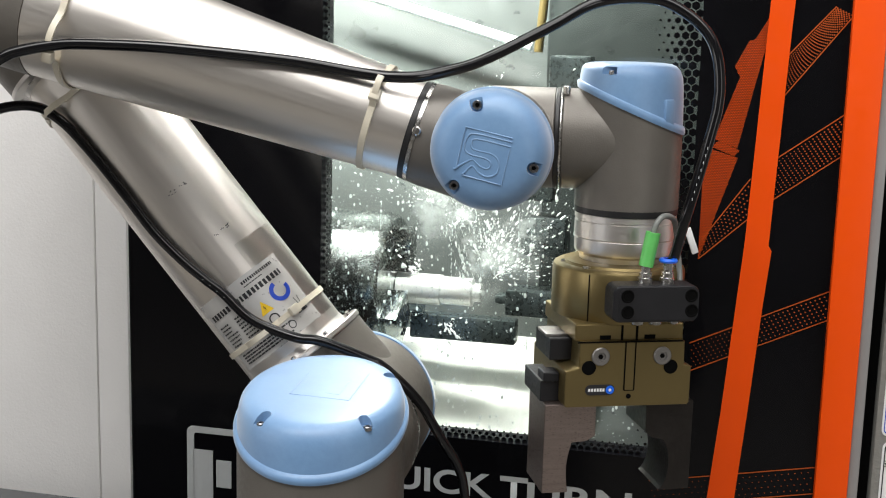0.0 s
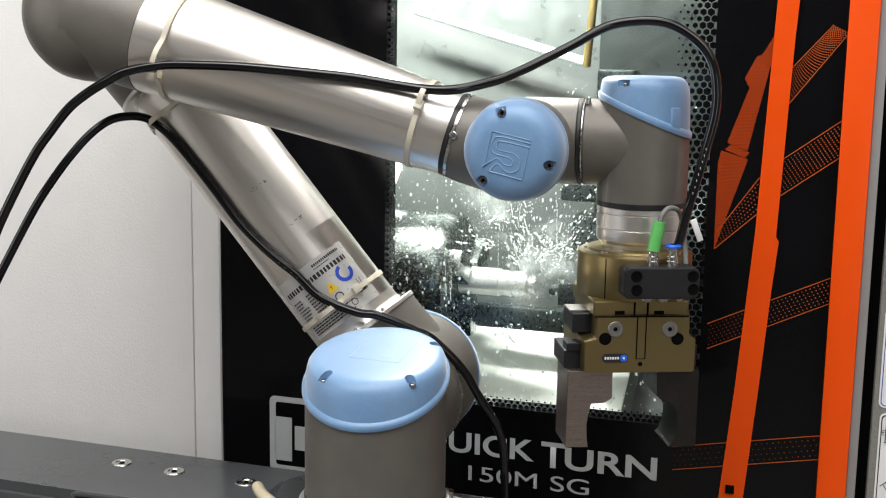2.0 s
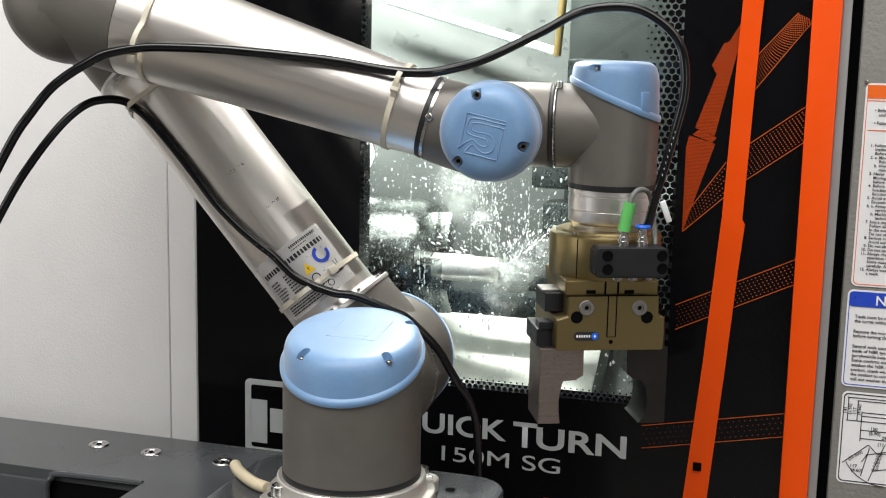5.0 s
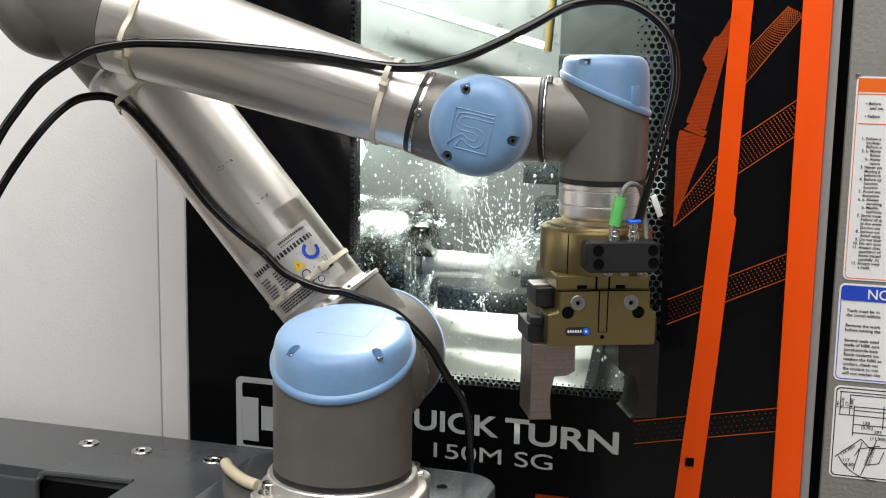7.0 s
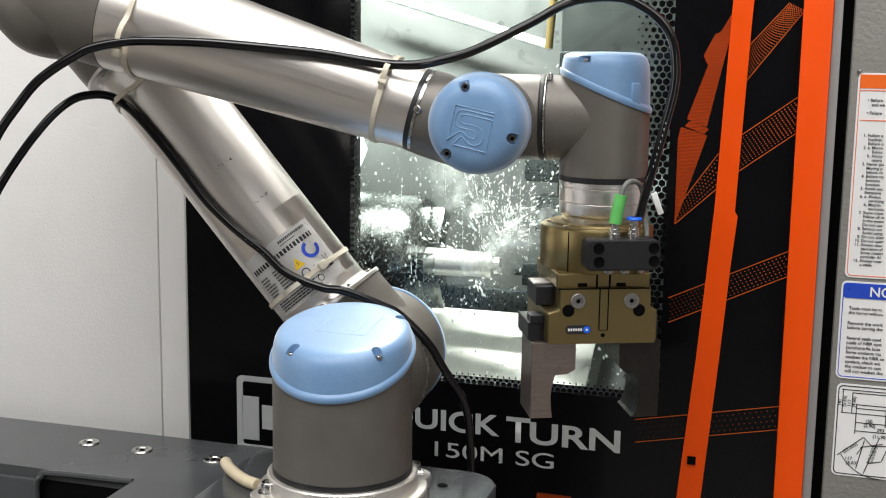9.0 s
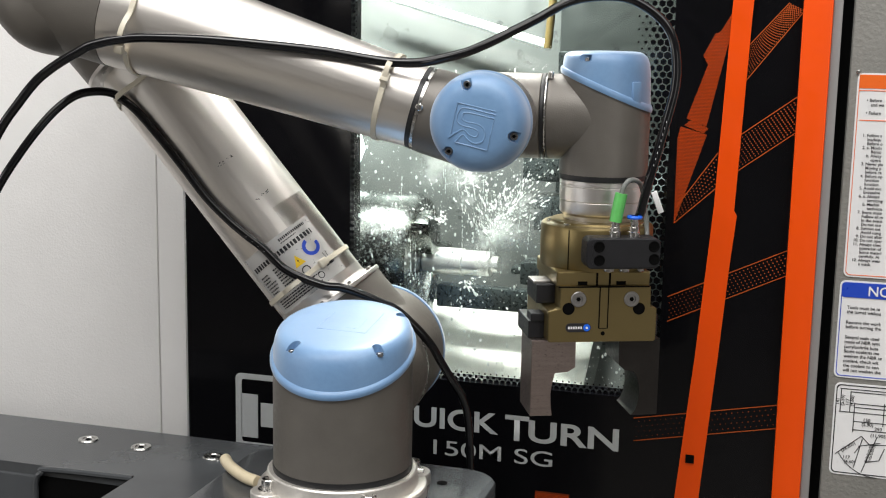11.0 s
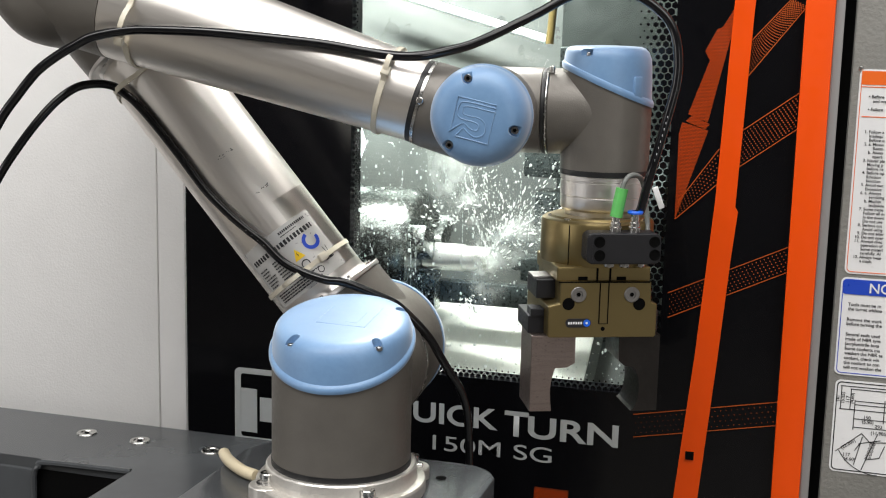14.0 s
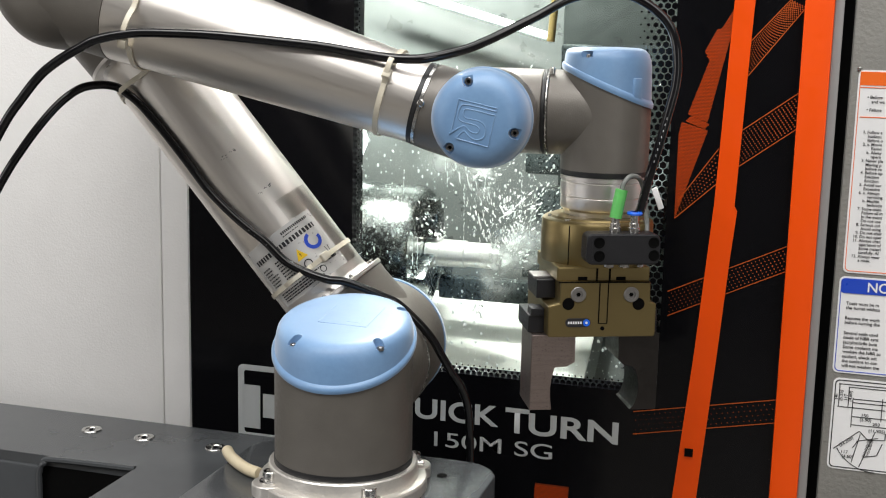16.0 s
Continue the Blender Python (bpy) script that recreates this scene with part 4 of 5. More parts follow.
def sensor():
    s = thing("sensor_block", "matt black rectangular sensor block with four bores", "sensor", GRIP)
    own = prism(rounded(-0.0212, 0.1968, 0.0408, 0.2225, 0.0055), -0.0200, -0.0008, None, None, 0.0012)
    b = part("body", own, M_DARK, s, sharp=16)
    part("face", prism(rounded(-0.0165, 0.1985, 0.0405, 0.2205, 0.004), -0.0204, -0.0198), M_DARK, b)
    for a, z in ((-0.0110, 0.2154), (-0.0105, 0.2042), (0.0350, 0.2155), (0.0356, 0.2048)):
        m = axis((a, -0.0204, z), (0, -1, 0))
        part("bore", lathe([(0, 0.0001), (0.0034, 0.0001), (0.0037, 0.0006), (0.0045, 0.0006), (0.0047, 0.0)], 24, None, m), M_HOLE, b)
    for a in (0.0045, 0.0205):
        part("fitting", lathe([(0.0, 0.2215), (0.0052, 0.2215), (0.0052, 0.2262), (0.0044, 0.2268), (0.0044, 0.2300), (0.0036, 0.2304), (0.0036, 0.2370), (0, 0.2370)], 12, None, Matrix.Translation((a, -0.010, 0))), M_STEEL, s, "nickel hose fitting")
    part("release_collar", lathe([(0.003, 0.2370), (0.0062, 0.2372), (0.0066, 0.2384), (0.0060, 0.2396), (0.003, 0.2398)], 28, None, Matrix.Translation((0.0205, -0.010, 0))), M_FITBLUE, s, "blue release collar")
    part("plug", sweep([(0.0045, -0.010, 0.2345), (0.0062, -0.010, 0.2450), (0.0086, -0.010, 0.2580)], 0.0051, 18, 4), M_GREEN, s, "green cable plug")
    for a in (0.001, 0.014, 0.028):
        part("low_fitting", rod((a, -0.008, 0.1968), (a, -0.008, 0.1925), 0.0045 if a < 0.02 else 0.003, None, 14), M_STEEL, s, "small steel fitting")


sensor()
tagged(part("sensor_cable", sweep([(0.0086, -0.010, 0.2575), (0.0110, -0.009, 0.2640), (0.0170, -0.006, 0.2685), (0.0260, 0.000, 0.2660), (0.0330, 0.010, 0.2560), (0.0370, 0.016, 0.2420), (0.0385, 0.014, 0.2280), (0.0375, 0.008, 0.2180), (0.036, -0.001, 0.2120)], 0.0021, 12), M_GREYCABLE, None, "", GRIP), "thin grey sensor cable looping from the green plug", "cable")
tagged(part("cable_flag", box((-0.0024, -0.0006, -0.0095), (0.0024, 0.0006, 0.0095), 0.0003, box((-0.0022, 0.0010, -0.0090), (0.0030, 0.0018, 0.0098), 0.0003), Matrix()), M_SIGN, None, "", GRIP @ pose(0.0490, 0.0200, 0.2465, 0, -22, 0)), "small white cable label on the sensor cable", "label")

# ---- hoses and their ties ----
air_hose = thing("air_hose", "shiny black air hose tied along the forearm", "hose", ROBOT)
part("tube", sweep([(-0.3130, -0.067, 0.2080), (-0.2940, -0.066, 0.2500), (-0.2671, -0.062, 0.3001), (-0.2518, -0.0579, 0.3228), (-0.2373, -0.0540, 0.3413), (-0.2225, -0.0499, 0.3536), (-0.2074, -0.0470, 0.3628), (-0.1927, -0.0441, 0.3702), (-0.1646, -0.0390, 0.3757), (-0.1327, -0.0360, 0.3763), (-0.1014, -0.0335, 0.3756), (-0.0712, -0.0305, 0.3736), (-0.0414, -0.0268, 0.3712), (-0.0115, -0.0222, 0.3683), (0.0180, -0.0180, 0.3637), (0.0357, -0.0165, 0.3614), (0.0518, -0.0165, 0.3605), (0.0662, -0.0135, 0.3613), (0.0808, -0.006, 0.3646), (0.0967, 0.006, 0.3693), (0.1130, 0.020, 0.3772), (0.1323, 0.034, 0.3880), (0.1491, 0.045, 0.3975), (0.1720, 0.056, 0.4110), (0.1948, 0.060, 0.4158), (0.2176, 0.062, 0.4151), (0.2350, 0.0625, 0.4075), (0.2500, 0.0615, 0.3950), (0.2580, 0.0590, 0.3800), (0.2610, 0.0560, 0.3600), (0.2605, 0.0545, 0.3450), (0.2588, 0.0537, 0.3347), (0.2540, 0.0523, 0.3132), (0.2488, 0.0509, 0.2910), (0.2450, 0.0501, 0.2757), (0.2412, 0.0516, 0.2595), (0.2380, 0.0532, 0.2433), (0.2362, 0.0539, 0.2376)], 0.0038, 16, 6), M_HOSE, air_hose)
for k in range(8):
    part("print_mark", box((0.2547 - 0.0012 * k, 0.0484 - 0.0003 * k, 0.3160 - 0.0050 * k), (0.2552 - 0.0012 * k, 0.0489 - 0.0003 * k, 0.3178 - 0.0050 * k)), M_LETTER, air_hose, "faint grey print")
cable_hose = thing("cable_hose", "shiny black hose tied along the upper arm", "hose", ROBOT)
part("tube", sweep([(-0.3650, 0.004, 0.1500), (-0.3420, 0.010, 0.1960), (-0.3168, 0.020, 0.2466), (-0.3019, 0.0279, 0.2728), (-0.2877, 0.0359, 0.2946), (-0.2736, 0.0449, 0.3129), (-0.2591, 0.0530, 0.3249), (-0.2446, 0.0596, 0.3285), (-0.2324, 0.0640, 0.3277), (-0.2241, 0.0665, 0.3237), (-0.2089, 0.0675, 0.3122), (-0.1876, 0.0677, 0.2893), (-0.1667, 0.0675, 0.2644), (-0.1453, 0.0676, 0.2379), (-0.1238, 0.0664, 0.2181), (-0.1056, 0.0653, 0.2044), (-0.0913, 0.0648, 0.1945), (-0.0735, 0.0640, 0.1786), (-0.0566, 0.0630, 0.1706), (-0.0332, 0.0610, 0.1643), (-0.0177, 0.0605, 0.1635), (-0.0021, 0.0630, 0.1585), (0.0167, 0.0660, 0.1508), (0.0298, 0.0690, 0.1444), (0.0466, 0.073, 0.1287), (0.0593, 0.077, 0.1131), (0.0671, 0.081, 0.0982), (0.0772, 0.087, 0.0790), (0.0854, 0.096, 0.0613), (0.0900, 0.104, 0.0380), (0.0920, 0.110, -0.010), (0.0925, 0.113, -0.080)], 0.0038, 16, 6), M_HOSE, cable_hose)


def tie(centre, way, r, hose, head, stand=0.0045):
    """A nylon band round a tube and the hose on it. hose, head: ways from the axis to the hose and to the lock."""
    m = axis(centre, way)
    t = thing("cable_tie", "natural nylon cable tie pulled round the arm", "cable tie", ROBOT @ m, "ties on the arm")

    def angle(v):
        w = m.to_3x3().inverted() @ Vector(v)
        return math.atan2(w.y, w.x)

    ah, al = angle(hose), angle(head)
    bm, rings, seg = bmesh.new(), [], 96
    for k in range(seg):
        a = 2 * math.pi * k / seg
        off = (a - ah + math.pi) % (2 * math.pi) - math.pi
        rr = r + 0.0105 * max(0.0, 1 - (abs(off) / 0.36) ** 1.6) + 0.0002
        rings.append([bm.verts.new((q * math.cos(a), q * math.sin(a), z)) for q, z in ((rr, -0.0023), (rr + 0.0013, -0.0021), (rr + 0.0013, 0.0021), (rr, 0.0023))])
    for a, b in zip(rings, rings[1:] + rings[:1]):
        for j in range(4):
            bm.faces.new((a[j], a[(j + 1) % 4], b[(j + 1) % 4], b[j]))
    part("band", bm, M_TIE, t)
    out = Matrix.Rotation(al, 4, "Z") @ Matrix.Translation((r + stand, 0, 0))
    part("lock", box((-0.003, -0.0040, -0.0037), (0.0032, 0.0040, 0.0037), 0.0012, None, out), M_TIE, t)


FW, UW = (W1 - ELF).normalized(), (EL - SH).normalized()
FLEN = (W1 - ELF).length
for s, head in ((0.0870, Vector((-0.1723, -0.0313, 0.3700))), (0.2965, Vector((0.0352, -0.0201, 0.3493)))):
    spot = ELF + FW * s
    tie(spot, FW, 0.0490 - 0.0155 * (s - 0.0445) / (FLEN - 0.1045), (0, -0.96, -0.27 if s < 0.2 else 0.75), head - spot, 0.0100 if s < 0.2 else 0.0045)
tie(SH + UW * 0.3235, UW, 0.0432, (-0.34, -0.91, -0.28), (0.50, 0.80, 0.40))
tie(SH + UW * 0.0960, UW, 0.0432, (0.03, -1.0, 0.02), Vector((-0.0407, 0.0780, 0.1811)) - SH - UW * 0.0960)


# ---- the type label and scuffs on the upper arm ----
def wrap(name, z0, z1, a0, a1, material, parent, lift, label="", shape=None, n=14):
    """A sheet that lies on the upper arm's tube between two heights and two angles (degrees, 0 towards the viewer)."""
    bm = bmesh.new()
    r = 0.0432 + lift
    front = UP_FRONT

    def spot(a, z):
        t = front + radians(a + 17 * SIDE)
        return bm.verts.new((r * math.cos(t), r * math.sin(t), z))

    if shape:
        bm.faces.new([spot(a0 + (a1 - a0) * x, z0 + (z1 - z0) * y) for x, y in shape])
    else:
        cols = [(spot(a0 + (a1 - a0) * k / n, z0), spot(a0 + (a1 - a0) * k / n, z1)) for k in range(n + 1)]
        for (p, q), (s, t) in zip(cols, cols[1:]):
            bm.faces.new((p, s, t, q))
    return part(name, bm, material, parent, label, UP if parent is plate else None)


for k in range(4):
    part("print_mark", box((-0.1060 + 0.0055 * k, 0.0612 - 0.0002 * k, 0.2042 - 0.0041 * k), (-0.1048 + 0.0055 * k, 0.0616 - 0.0002 * k, 0.2047 - 0.0041 * k)), M_GREYCABLE, cable_hose, "faint grey print")
UP = axis(SH, UW)
w = UP.to_3x3().inverted() @ Vector((0.28, -0.96, 0))
UP_FRONT = math.atan2(w.y, w.x)
plate = thing("type_label", "white type label with blue ring and yellow triangle on tube", "label", ROBOT)
SIDE = 1 if (UP.to_3x3() @ Vector((math.cos(UP_FRONT + 0.5), math.sin(UP_FRONT + 0.5), 0))).x > 0 else -1


def label():
    rnd = random.Random(4)
    sheet = wrap("sheet", 0.0800, 0.1400, -72 * SIDE, 34 * SIDE, M_TYPE, plate, 0.0003)
    wrap("sheet_fringe", 0.1400, 0.1620, 4 * SIDE, 60 * SIDE, M_FILM, plate, 0.0002, "clear film edge")
    wrap("sheet_fringe", 0.0800, 0.1400, 34 * SIDE, 60 * SIDE, M_FILM, plate, 0.0002, "clear film edge")

    def print_row(bm, z, a0, a1, h, least, most, gap):
        """Bars of a letter's or a word's width, side by side."""
        a, r = a0, 0.0438
        while a < a1:
            w = min(rnd.uniform(least, most), a1 - a)
            ring = []
            for aa, zz in ((a, z - h / 2), (a + w, z - h / 2), (a + w, z + h / 2), (a, z + h / 2)):
                t = UP_FRONT + radians((aa + 17) * SIDE)
                ring.append(bm.verts.new((r * math.cos(t), r * math.sin(t), zz)))
            bm.faces.new(ring)
            a += w + gap

    for name, rows in (("title_print", ((0.1265, -66, 26, 0.0046, 2.2, 3.6, 1.7),)),
                       ("origin_print", ((0.1355, -14, 24, 0.0024, 1.4, 2.2, 0.9), (0.1322, -14, 8, 0.0008, 2.0, 4.0, 0.6))),
                       ("small_print", [(0.1175 - 0.0029 * k, a0, a0 + rnd.uniform(0.6, 1.0) * w, 0.0013, 1.2, 4.0, 0.7) for k in range(9) for a0, w in ((-66, 20), (-42, 22))]),
                       ("lower_print", [(0.0912 - 0.0024 * k, -64, rnd.uniform(-12, 6), 0.0013, 1.5, 5.0, 0.7) for k in range(4)]),
                       ("code_print", ((0.0925, 14, 26, 0.0022, 3.0, 6.0, 0.5),))):
        bm = bmesh.new()
        for row in rows:
            print_row(bm, *row)
        part(name, bm, M_INK, sheet)
    # blue ring open on one side, triangle, small round marks
    ring = [(0.5 + 0.5 * math.cos(radians(a)), 0.5 + 0.5 * math.sin(radians(a))) for a in range(100, 381, 12)]
    ring += [(0.5 + 0.30 * math.cos(radians(a)), 0.5 + 0.30 * math.sin(radians(a))) for a in range(376, 99, -12)]
    wrap("ring_mark", 0.1062, 0.1228, 2 * SIDE, 24 * SIDE, M_SIGNBLUE, sheet, 0.0007, "blue open ring", shape=ring)
    wrap("warning_triangle", 0.1062, 0.1165, -17 * SIDE, -3 * SIDE, M_YELLOW, sheet, 0.0007, "yellow warning triangle", shape=[(0, 0), (1, 0), (0.5, 1)])
    wrap("flash", 0.1080, 0.1135, -11.2 * SIDE, -9 * SIDE, M_INK, sheet, 0.0009, shape=[(0.4, 0), (1, 0.6), (0.5, 0.5), (0.6, 1), (0, 0.4), (0.5, 0.5)])
    small = [(0.5 + 0.5 * math.cos(radians(a)), 0.5 + 0.5 * math.sin(radians(a))) for a in range(0, 361, 24)]
    small += [(0.5 + 0.38 * math.cos(radians(a)), 0.5 + 0.38 * math.sin(radians(a))) for a in range(360, -1, -24)]
    wrap("round_mark", 0.0955, 0.1040, -14 * SIDE, -3 * SIDE, M_INK, sheet, 0.0007, "dark ring mark", shape=small)
    wrap("round_mark", 0.0850, 0.0915, -2 * SIDE, 6 * SIDE, M_INK, sheet, 0.0007, "dark ring mark", shape=small)
    wrap("bin_mark", 0.0965, 0.1040, 18 * SIDE, 25 * SIDE, M_INK, sheet, 0.0007, "bin outline mark", shape=[(0.1, 1), (0.3, 0), (0.7, 0), (0.9, 1), (0.78, 1), (0.62, 0.1), (0.38, 0.1), (0.22, 1)])
    for z, a in ((0.2205, -6), (0.1760, 2)):
        for k in range(14):
            aa, zz = a + rnd.uniform(-11, 11), z + rnd.uniform(-0.0016, 0.0016)
            wrap("scuff", zz, zz + rnd.uniform(0.0003, 0.0008), aa * SIDE, (aa + rnd.uniform(0.6, 2.2)) * SIDE, M_INK, plate, 0.0002, n=2)


label()


# ---- stickers on the beige cover ----
SY = WALL - 0.006


def sign_plate(name, label_, x0, z0, x1, z1, rim, material):
    t = thing(name, label_, "sign")
    body = part("sheet", prism(rounded(x0, z0, x1, z1, 0.005), SY - 0.0008, SY - 0.0001), M_SIGN, t)
    part("border", frame_of(rounded(x0 + 0.0016, z0 + 0.0016, x1 - 0.0016, z1 - 0.0016, 0.004), rounded(x0 + 0.0016 + rim, z0 + 0.0016 + rim, x1 - 0.0016 - rim, z1 - 0.0016 - rim, 0.0036), SY - 0.0011, SY - 0.0007), material, t)
    return t


def signs():
    s = sign_plate("safety_sign", "white safety sign with orange border and numbered list", 0.3985, 0.1725, 0.5285, 0.3570, 0.0006, M_SIGNORANGE)
    part("header", box((0.4002, SY - 0.0012, 0.3435), (0.5270, SY - 0.0007, 0.3555)), M_SIGNORANGE, s, "orange header band")
    part("rule", box((0.4002, SY - 0.0012, 0.3412), (0.5270, SY - 0.0007, 0.3419)), M_SIGNORANGE, s)
    part("rule", box((0.4025, SY - 0.0012, 0.3148), (0.5250, SY - 0.0007, 0.3155)), M_SIGNORANGE, s)
    for text, x, z in (("\u2022 Before", 0.4075, 0.3318), ("and wa", 0.4112, 0.3278), ("\u2022 Failure", 0.4075, 0.3205)):
        words("sign_text", text, x, z, 0, 0.0028, SY - 0.0008, M_INK, s, bold=0.018)
    lines = ("1. Follow a", "  Inadequ", "  Before o", "2. a. Movin", "    Remo", "  b. Alway", "    opera", "3. Never pla", "  Moving p", "  before re", "4. Before op", "  function", "  function", "5. Avoid exc", "  Excessive", "6. a. Always", "    servicing", "  b. Machin", "    technicia", "7. Some mate", "  Follow all m", "  In the event", "  Do not use", "8. Serious cut", "  Avoid using", "9. Do not alter", "10. Do not oper", "11. Always chec", "  operation of", "  Some materi", "  carefully. Al", "12. Always wear", "  a mask.")
    for k, line in enumerate(lines):
        indent = len(line) - len(line.lstrip())
        words("sign_text", line.strip(), 0.4068 + 0.0019 * indent - (0.0014 if line[:2] in ("10", "11", "12") else 0), 0.3006 - 0.003655 * k, 0, 0.0027, SY - 0.0008, M_INK, s, bold=0.018)
    n = sign_plate("notice_sign", "white notice sign with blue header and border", 0.3965, 0.0775, 0.5285, 0.1690, 0.0007, M_SIGNBLUE)
    part("header", prism(rounded(0.3982, 0.1535, 0.5268, 0.1672, 0.003), SY - 0.0014, SY - 0.0007), M_SIGNBLUE, n, "blue header band")
    words("sign_text", "NO", 0.4215, 0.1560, 0, 0.0092, SY - 0.0014, M_SIGN, n)
    for text, z in (("Tools must be m", 0.1440), ("the turret withou", 0.1398), ("Remove the work", 0.1300), ("before turning the", 0.1258), ("Several seals used", 0.1160), ("made of NBR synt", 0.1116), ("(acrylonitrile buta", 0.1071), ("Some coolants ma", 0.1027), ("weaken the NBR se", 0.0982), ("coolant, check wit", 0.0937), ("the coolant to con", 0.0893), ("will not weaken the", 0.0848)):
        words("sign_text", text, 0.4040, z - 0.0012, 0, 0.0030, SY - 0.0008, M_INK, n, bold=0.018)
    d = sign_plate("diagram_sign", "white diagram sign with black border and turret drawing", 0.3985, -0.0160, 0.5285, 0.0725, 0.0009, M_INK)
    bm = bmesh.new()

    def line(x0, z0, x1, z1, w=0.0004):
        a, b = Vector((x0, 0, z0)), Vector((x1, 0, z1))
        q = (b - a).normalized().cross(Vector((0, 1, 0))) * w
        bm.faces.new([bm.verts.new(v + Vector((0, SY - 0.0012, 0))) for v in (a - q, b - q, b + q, a + q)])

    for seg in ((0.4045, 0.0670, 0.4045, 0.0450), (0.4130, 0.0645, 0.4130, 0.0455), (0.4035, 0.0670, 0.50, 0.0670), (0.4125, 0.0645, 0.50, 0.0645), (0.4035, 0.0450, 0.446, 0.0450), (0.4170, 0.0535, 0.50, 0.0535), (0.4170, 0.0500, 0.447, 0.0500), (0.4170, 0.0545, 0.4170, 0.0260), (0.4170, 0.0365, 0.45, 0.0365), (0.4170, 0.0285, 0.47, 0.0285), (0.4430, 0.0560, 0.4430, 0.0340), (0.4030, 0.0035, 0.4250, 0.0230), (0.4250, 0.0230, 0.4330, 0.0150), (0.4330, 0.0150, 0.4480, 0.0165), (0.4480, 0.0165, 0.4480, 0.0230), (0.4200, -0.0080, 0.4260, 0.0200), (0.4270, -0.0120, 0.4390, 0.0240), (0.4230, 0.0130, 0.4420, 0.0180), (0.4200, 0.0060, 0.4240, 0.0130), (0.4300, -0.0020, 0.4420, 0.0010), (0.4420, 0.0010, 0.4460, 0.0130)):
        line(*seg)
    arc = [(0.4400 + 0.040 * math.cos(radians(a)), 0.0280 + 0.044 * math.sin(radians(a))) for a in range(212, 275, 6)]
    for p, q in zip(arc, arc[1:]):
        line(*p, *q)
    for k in range(5):
        for j in range(2):
            x, z = 0.4292 + 0.0016 * k * 0.5 + 0.003 * j, -0.0010 + 0.0034 * k
            for seg in ((x, z, x + 0.0024, z + 0.0005), (x + 0.0024, z + 0.0005, x + 0.0020, z + 0.0028), (x + 0.0020, z + 0.0028, x, z)):
                line(*seg, 0.0002)
    tagged(part("drawing", bm, M_INK, d, "black line drawing"), kind="stuff")
    for text, x, z, turn in (("150", 0.4260, 0.0372, 0), ("293", 0.4360, 0.0295, 0), ("117", 0.4105, 0.0000, 0), ("141", 0.4035, 0.0520, 90), ("117", 0.4120, 0.0520, 90), ("(5.55)", 0.4075, 0.0510, 90), ("(4.60)", 0.4158, 0.0510, 90), ("(5.90)", 0.4245, 0.0330, 0), ("(11.905)", 0.4330, 0.0232, 0), ("(4.60)", 0.4112, -0.0040, 0), ("(22.205)", 0.4090, 0.0062, 38)):
        o = words("dimension", text, 0, 0, 0, 0.0032, 0, M_INK, d)
        o.matrix_basis = Matrix.Translation((x, SY - 0.0008, z)) @ pose(0, 0, 0, 0, -turn, 0)
    r = thing("rivet", "small round steel rivet at the sign's corner", "rivet")
    part("head", lathe([(0, 0.0014), (0.0015, 0.0012), (0.0022, 0.0006), (0.0024, 0), (0, 0)], 18, None, axis((0.3990, SY - 0.0001, 0.3575), (0, -1, 0))), M_STEEL, r)


signs()


# ---- coolant ----
def wet():
    rnd = random.Random(11)
    bm = bmesh.new()
    for k in range(1500):
        x = WX0 + 0.004 + (WX1 - WX0 - 0.042) * rnd.random() ** 1.35
        z = WZ0 + 0.006 + 0.30 * rnd.random() ** 1.15
        r = 0.0003 + 0.0013 * rnd.random() ** 4
        ball((x, GLASS + 0.0044, z), r, bm, 1, 0.5, rnd.uniform(0.9, 1.8), 6, 4)
    d = part("drops", bm, M_WATER, None, "clear coolant drops")
    tagged(d, "white coolant drops clinging to the window glass", "water drops", kind="stuff")
    bm = bmesh.new()
    for k in range(26):
        x, z = rnd.uniform(WX0 + 0.01, WX1 - 0.04), rnd.uniform(0.10, 0.36)
        for j in range(rnd.randint(6, 16)):
            z -= rnd.uniform(0.002, 0.005)
            x += rnd.uniform(-0.0005, 0.0005)
            ball((x, GLASS + 0.0044, z), rnd.uniform(0.0003, 0.0007), bm, 1, 0.4, rnd.uniform(2, 4), 6, 4)
    tagged(part("rivulets", bm, M_WATER), "thin coolant rivulets running down the glass", "water drops", kind="stuff")


wet()


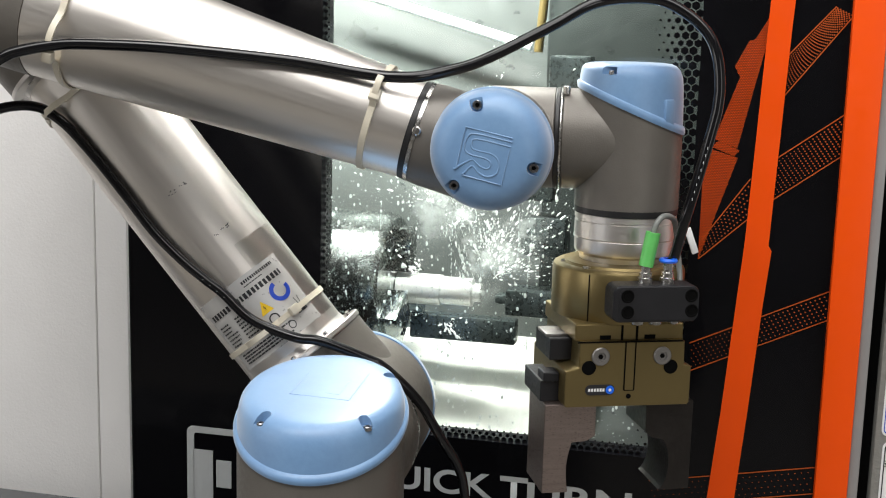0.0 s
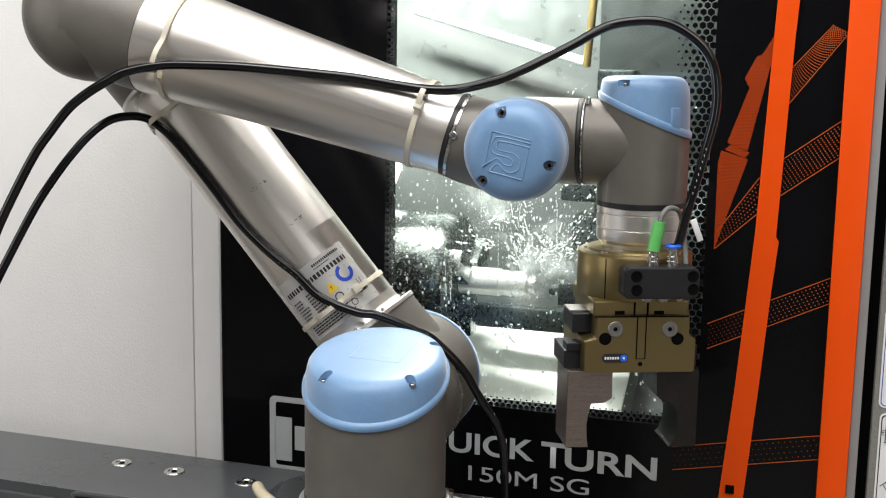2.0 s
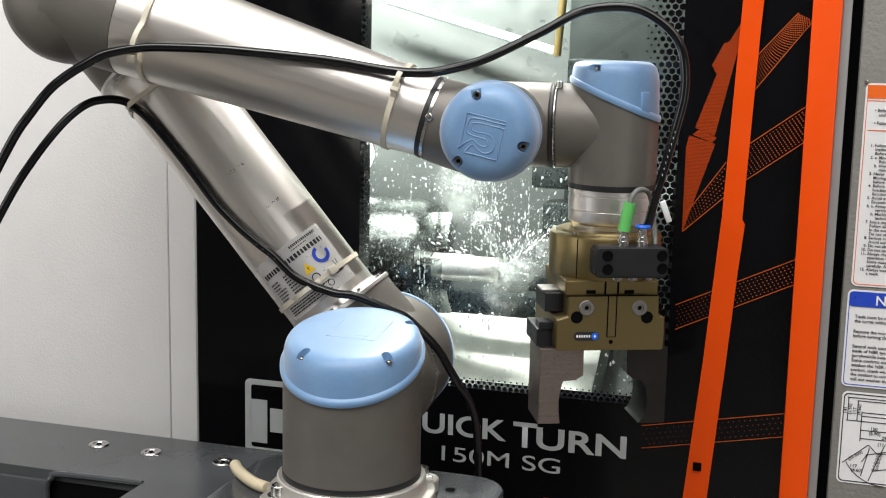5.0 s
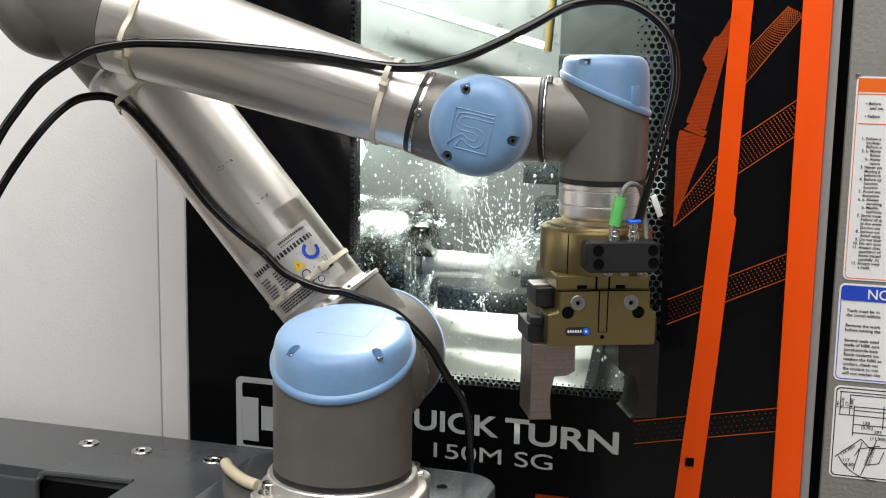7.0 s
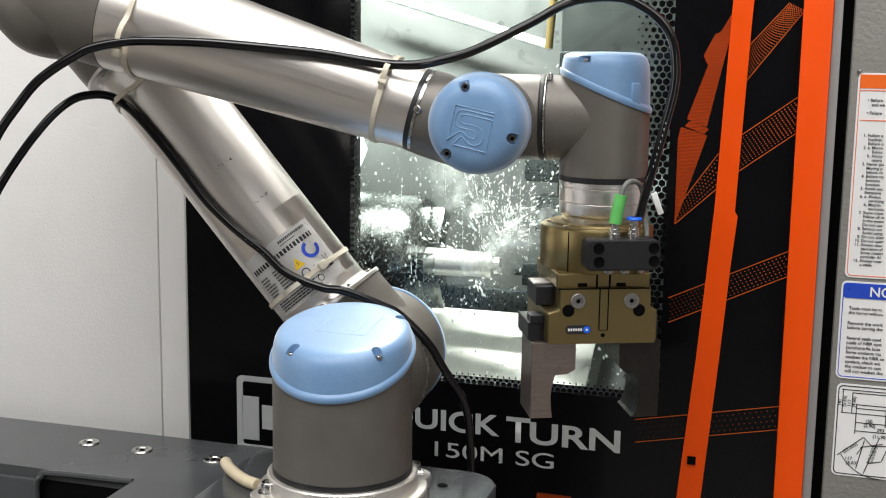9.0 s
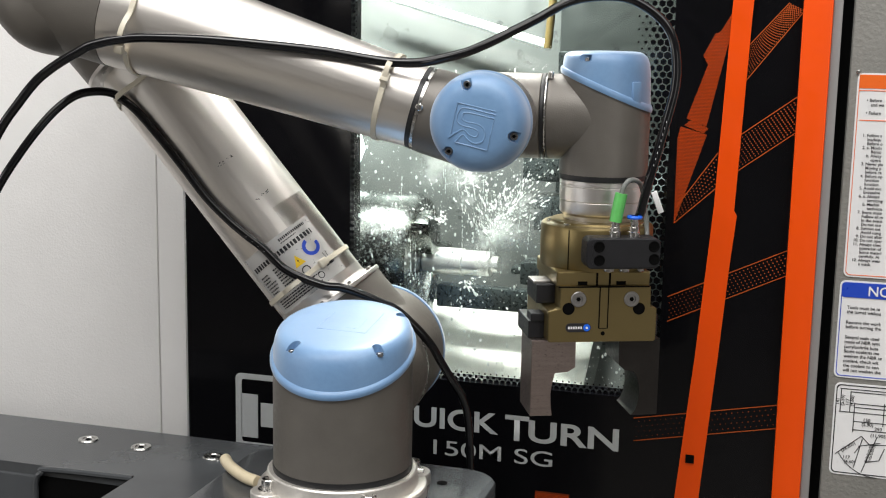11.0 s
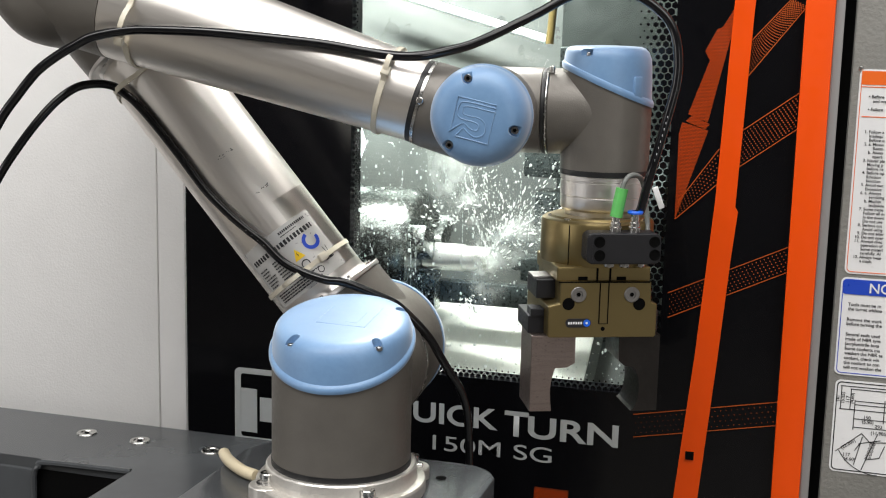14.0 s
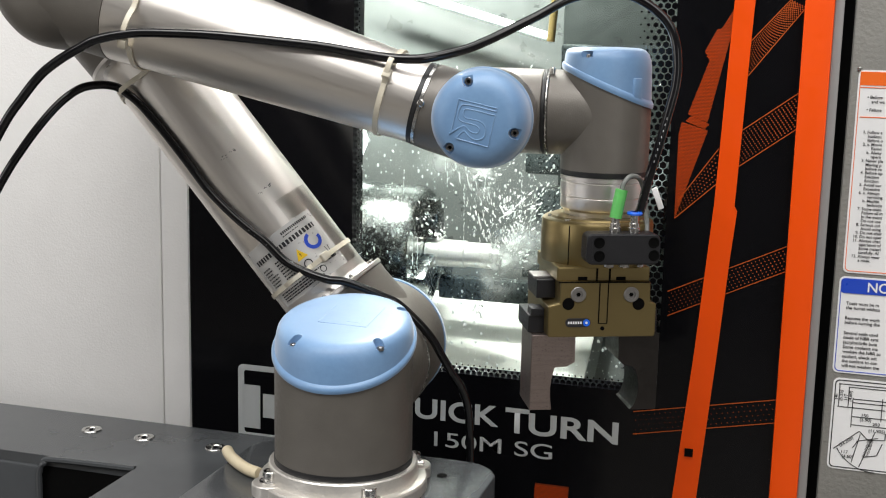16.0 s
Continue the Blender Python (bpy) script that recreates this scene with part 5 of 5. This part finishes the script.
def spray(seed, centre, spread, count, lean, sheets):
    """A cloud of coolant drops and short strings, thrown from one point."""
    rnd = random.Random(seed)
    bm = bmesh.new()
    for k in range(count):
        a, d = rnd.gauss(lean, 0.60), abs(rnd.gauss(0, 1)) ** 1.2
        x, z = math.sin(a) * d * spread, math.cos(a) * d * spread
        y = rnd.uniform(-0.5, 0.5) * spread
        own = bmesh.new()
        bmesh.ops.create_uvsphere(own, u_segments=6, v_segments=4, radius=0.0003 + 0.0011 * rnd.random() ** 3)
        merge(own, bm, Matrix.Translation((x, y, z)) @ Matrix.Rotation(a, 4, "Y") @ Matrix.Diagonal((1, 1, rnd.uniform(1, 3.2), 1)))
    ob = part("coolant_spray", bm, M_FOAM, None, "", Matrix.Translation(centre))
    sheet = bmesh.new()
    uv = sheet.loops.layers.uv.new("spread")
    for k in range(sheets):
        a, d = rnd.gauss(lean, 0.6), abs(rnd.gauss(0, 0.5))
        wide, tall, bow = rnd.uniform(0.026, 0.040), rnd.uniform(0.040, 0.062), rnd.uniform(-0.006, 0.006)
        m = Matrix.Translation((math.sin(a) * d * spread, rnd.uniform(-0.5, 0.5) * spread, math.cos(a) * d * spread)) @ Matrix.Rotation(a + rnd.gauss(0, 0.25), 4, "Y")
        grid = [[sheet.verts.new(m @ Vector((wide * (i - 3) / 3, bow * (((i - 3) / 3) ** 2 - ((j - 3) / 3) ** 2) + rnd.gauss(0, 0.0006), tall * (j - 3) / 3))) for i in range(7)] for j in range(7)]
        for j in range(6):
            for i in range(6):
                face = sheet.faces.new((grid[j][i], grid[j][i + 1], grid[j + 1][i + 1], grid[j + 1][i]))
                for loop, (ii, jj) in zip(face.loops, ((i, j), (i + 1, j), (i + 1, j + 1), (i, j + 1))):
                    loop[uv].uv = ((ii - 3) / 3, (jj - 3) / 3)
    if sheets:
        part("mist_sheet", sheet, M_MIST, ob, "torn half-clear sheets of mist")
    return ob


SPRAYS = []
for n, (centre, spread, count, lean) in enumerate((((0.010, 0.50, 0.122), 0.034, 420, 0.3), ((0.012, 0.51, 0.128), 0.060, 420, 0.0), ((-0.030, 0.50, 0.190), 0.050, 200, 0.4), ((-0.050, 0.48, 0.230), 0.045, 150, -0.3), ((0.030, 0.49, 0.160), 0.050, 240, 0.7), ((-0.060, 0.52, 0.140), 0.045, 110, -0.9), ((-0.010, 0.47, 0.080), 0.040, 110, 3.1), ((0.010, 0.53, 0.260), 0.055, 80, 0.0))):
    SPRAYS.append((tagged(spray(20 + n, centre, spread, count, lean, 2 if n < 4 else 0), "white coolant spray thrown off the turning bar", "coolant", "coolant sprays"), centre))
jet = thing("coolant_jet", "thin white coolant jets falling on the bar", "coolant")
for x0, x1 in ((-0.062, -0.020), (-0.050, -0.012), (-0.040, -0.006), (-0.020, 0.000)):
    bm, rnd = bmesh.new(), random.Random(int(x0 * 1e4))
    for k in range(46):
        s = rnd.random()
        own = bmesh.new()
        bmesh.ops.create_uvsphere(own, u_segments=6, v_segments=4, radius=rnd.uniform(0.0003, 0.0008))
        merge(own, bm, Matrix.Translation((x0 + (x1 - x0) * s ** 1.5 + rnd.gauss(0, 0.0012), 0.525 + rnd.gauss(0, 0.002), 0.262 - 0.142 * s)) @ Matrix.Rotation(-0.25, 4, "Y") @ Matrix.Diagonal((1, 1, rnd.uniform(2, 7), 1)))
    part("jet", bm, M_FOAM, jet)


# ---- what moves ----
def motions():
    times = [k / 10 for k in range(161)]
    walk(spindle, [(t, pose(-0.10, 0.55, 0.1025, 570 * t)) for t in times])
    for n, (ob, c) in enumerate(SPRAYS):
        rows = []
        for t in times:
            p = 2 * math.pi * (t * (0.9 + 0.17 * n) + 0.13 * n)
            rows.append((t, pose(c[0] + 0.012 * math.sin(p), c[1] + 0.008 * math.cos(1.3 * p), c[2] + 0.022 * math.cos(p), 0, 14 * math.sin(p + n), 0)))
        walk(ob, rows)
    walk(jet, [(t, pose(0.0015 * math.sin(9 * t), 0, 0, 0, 0.6 * math.sin(7 * t + 1), 0)) for t in times])


motions()
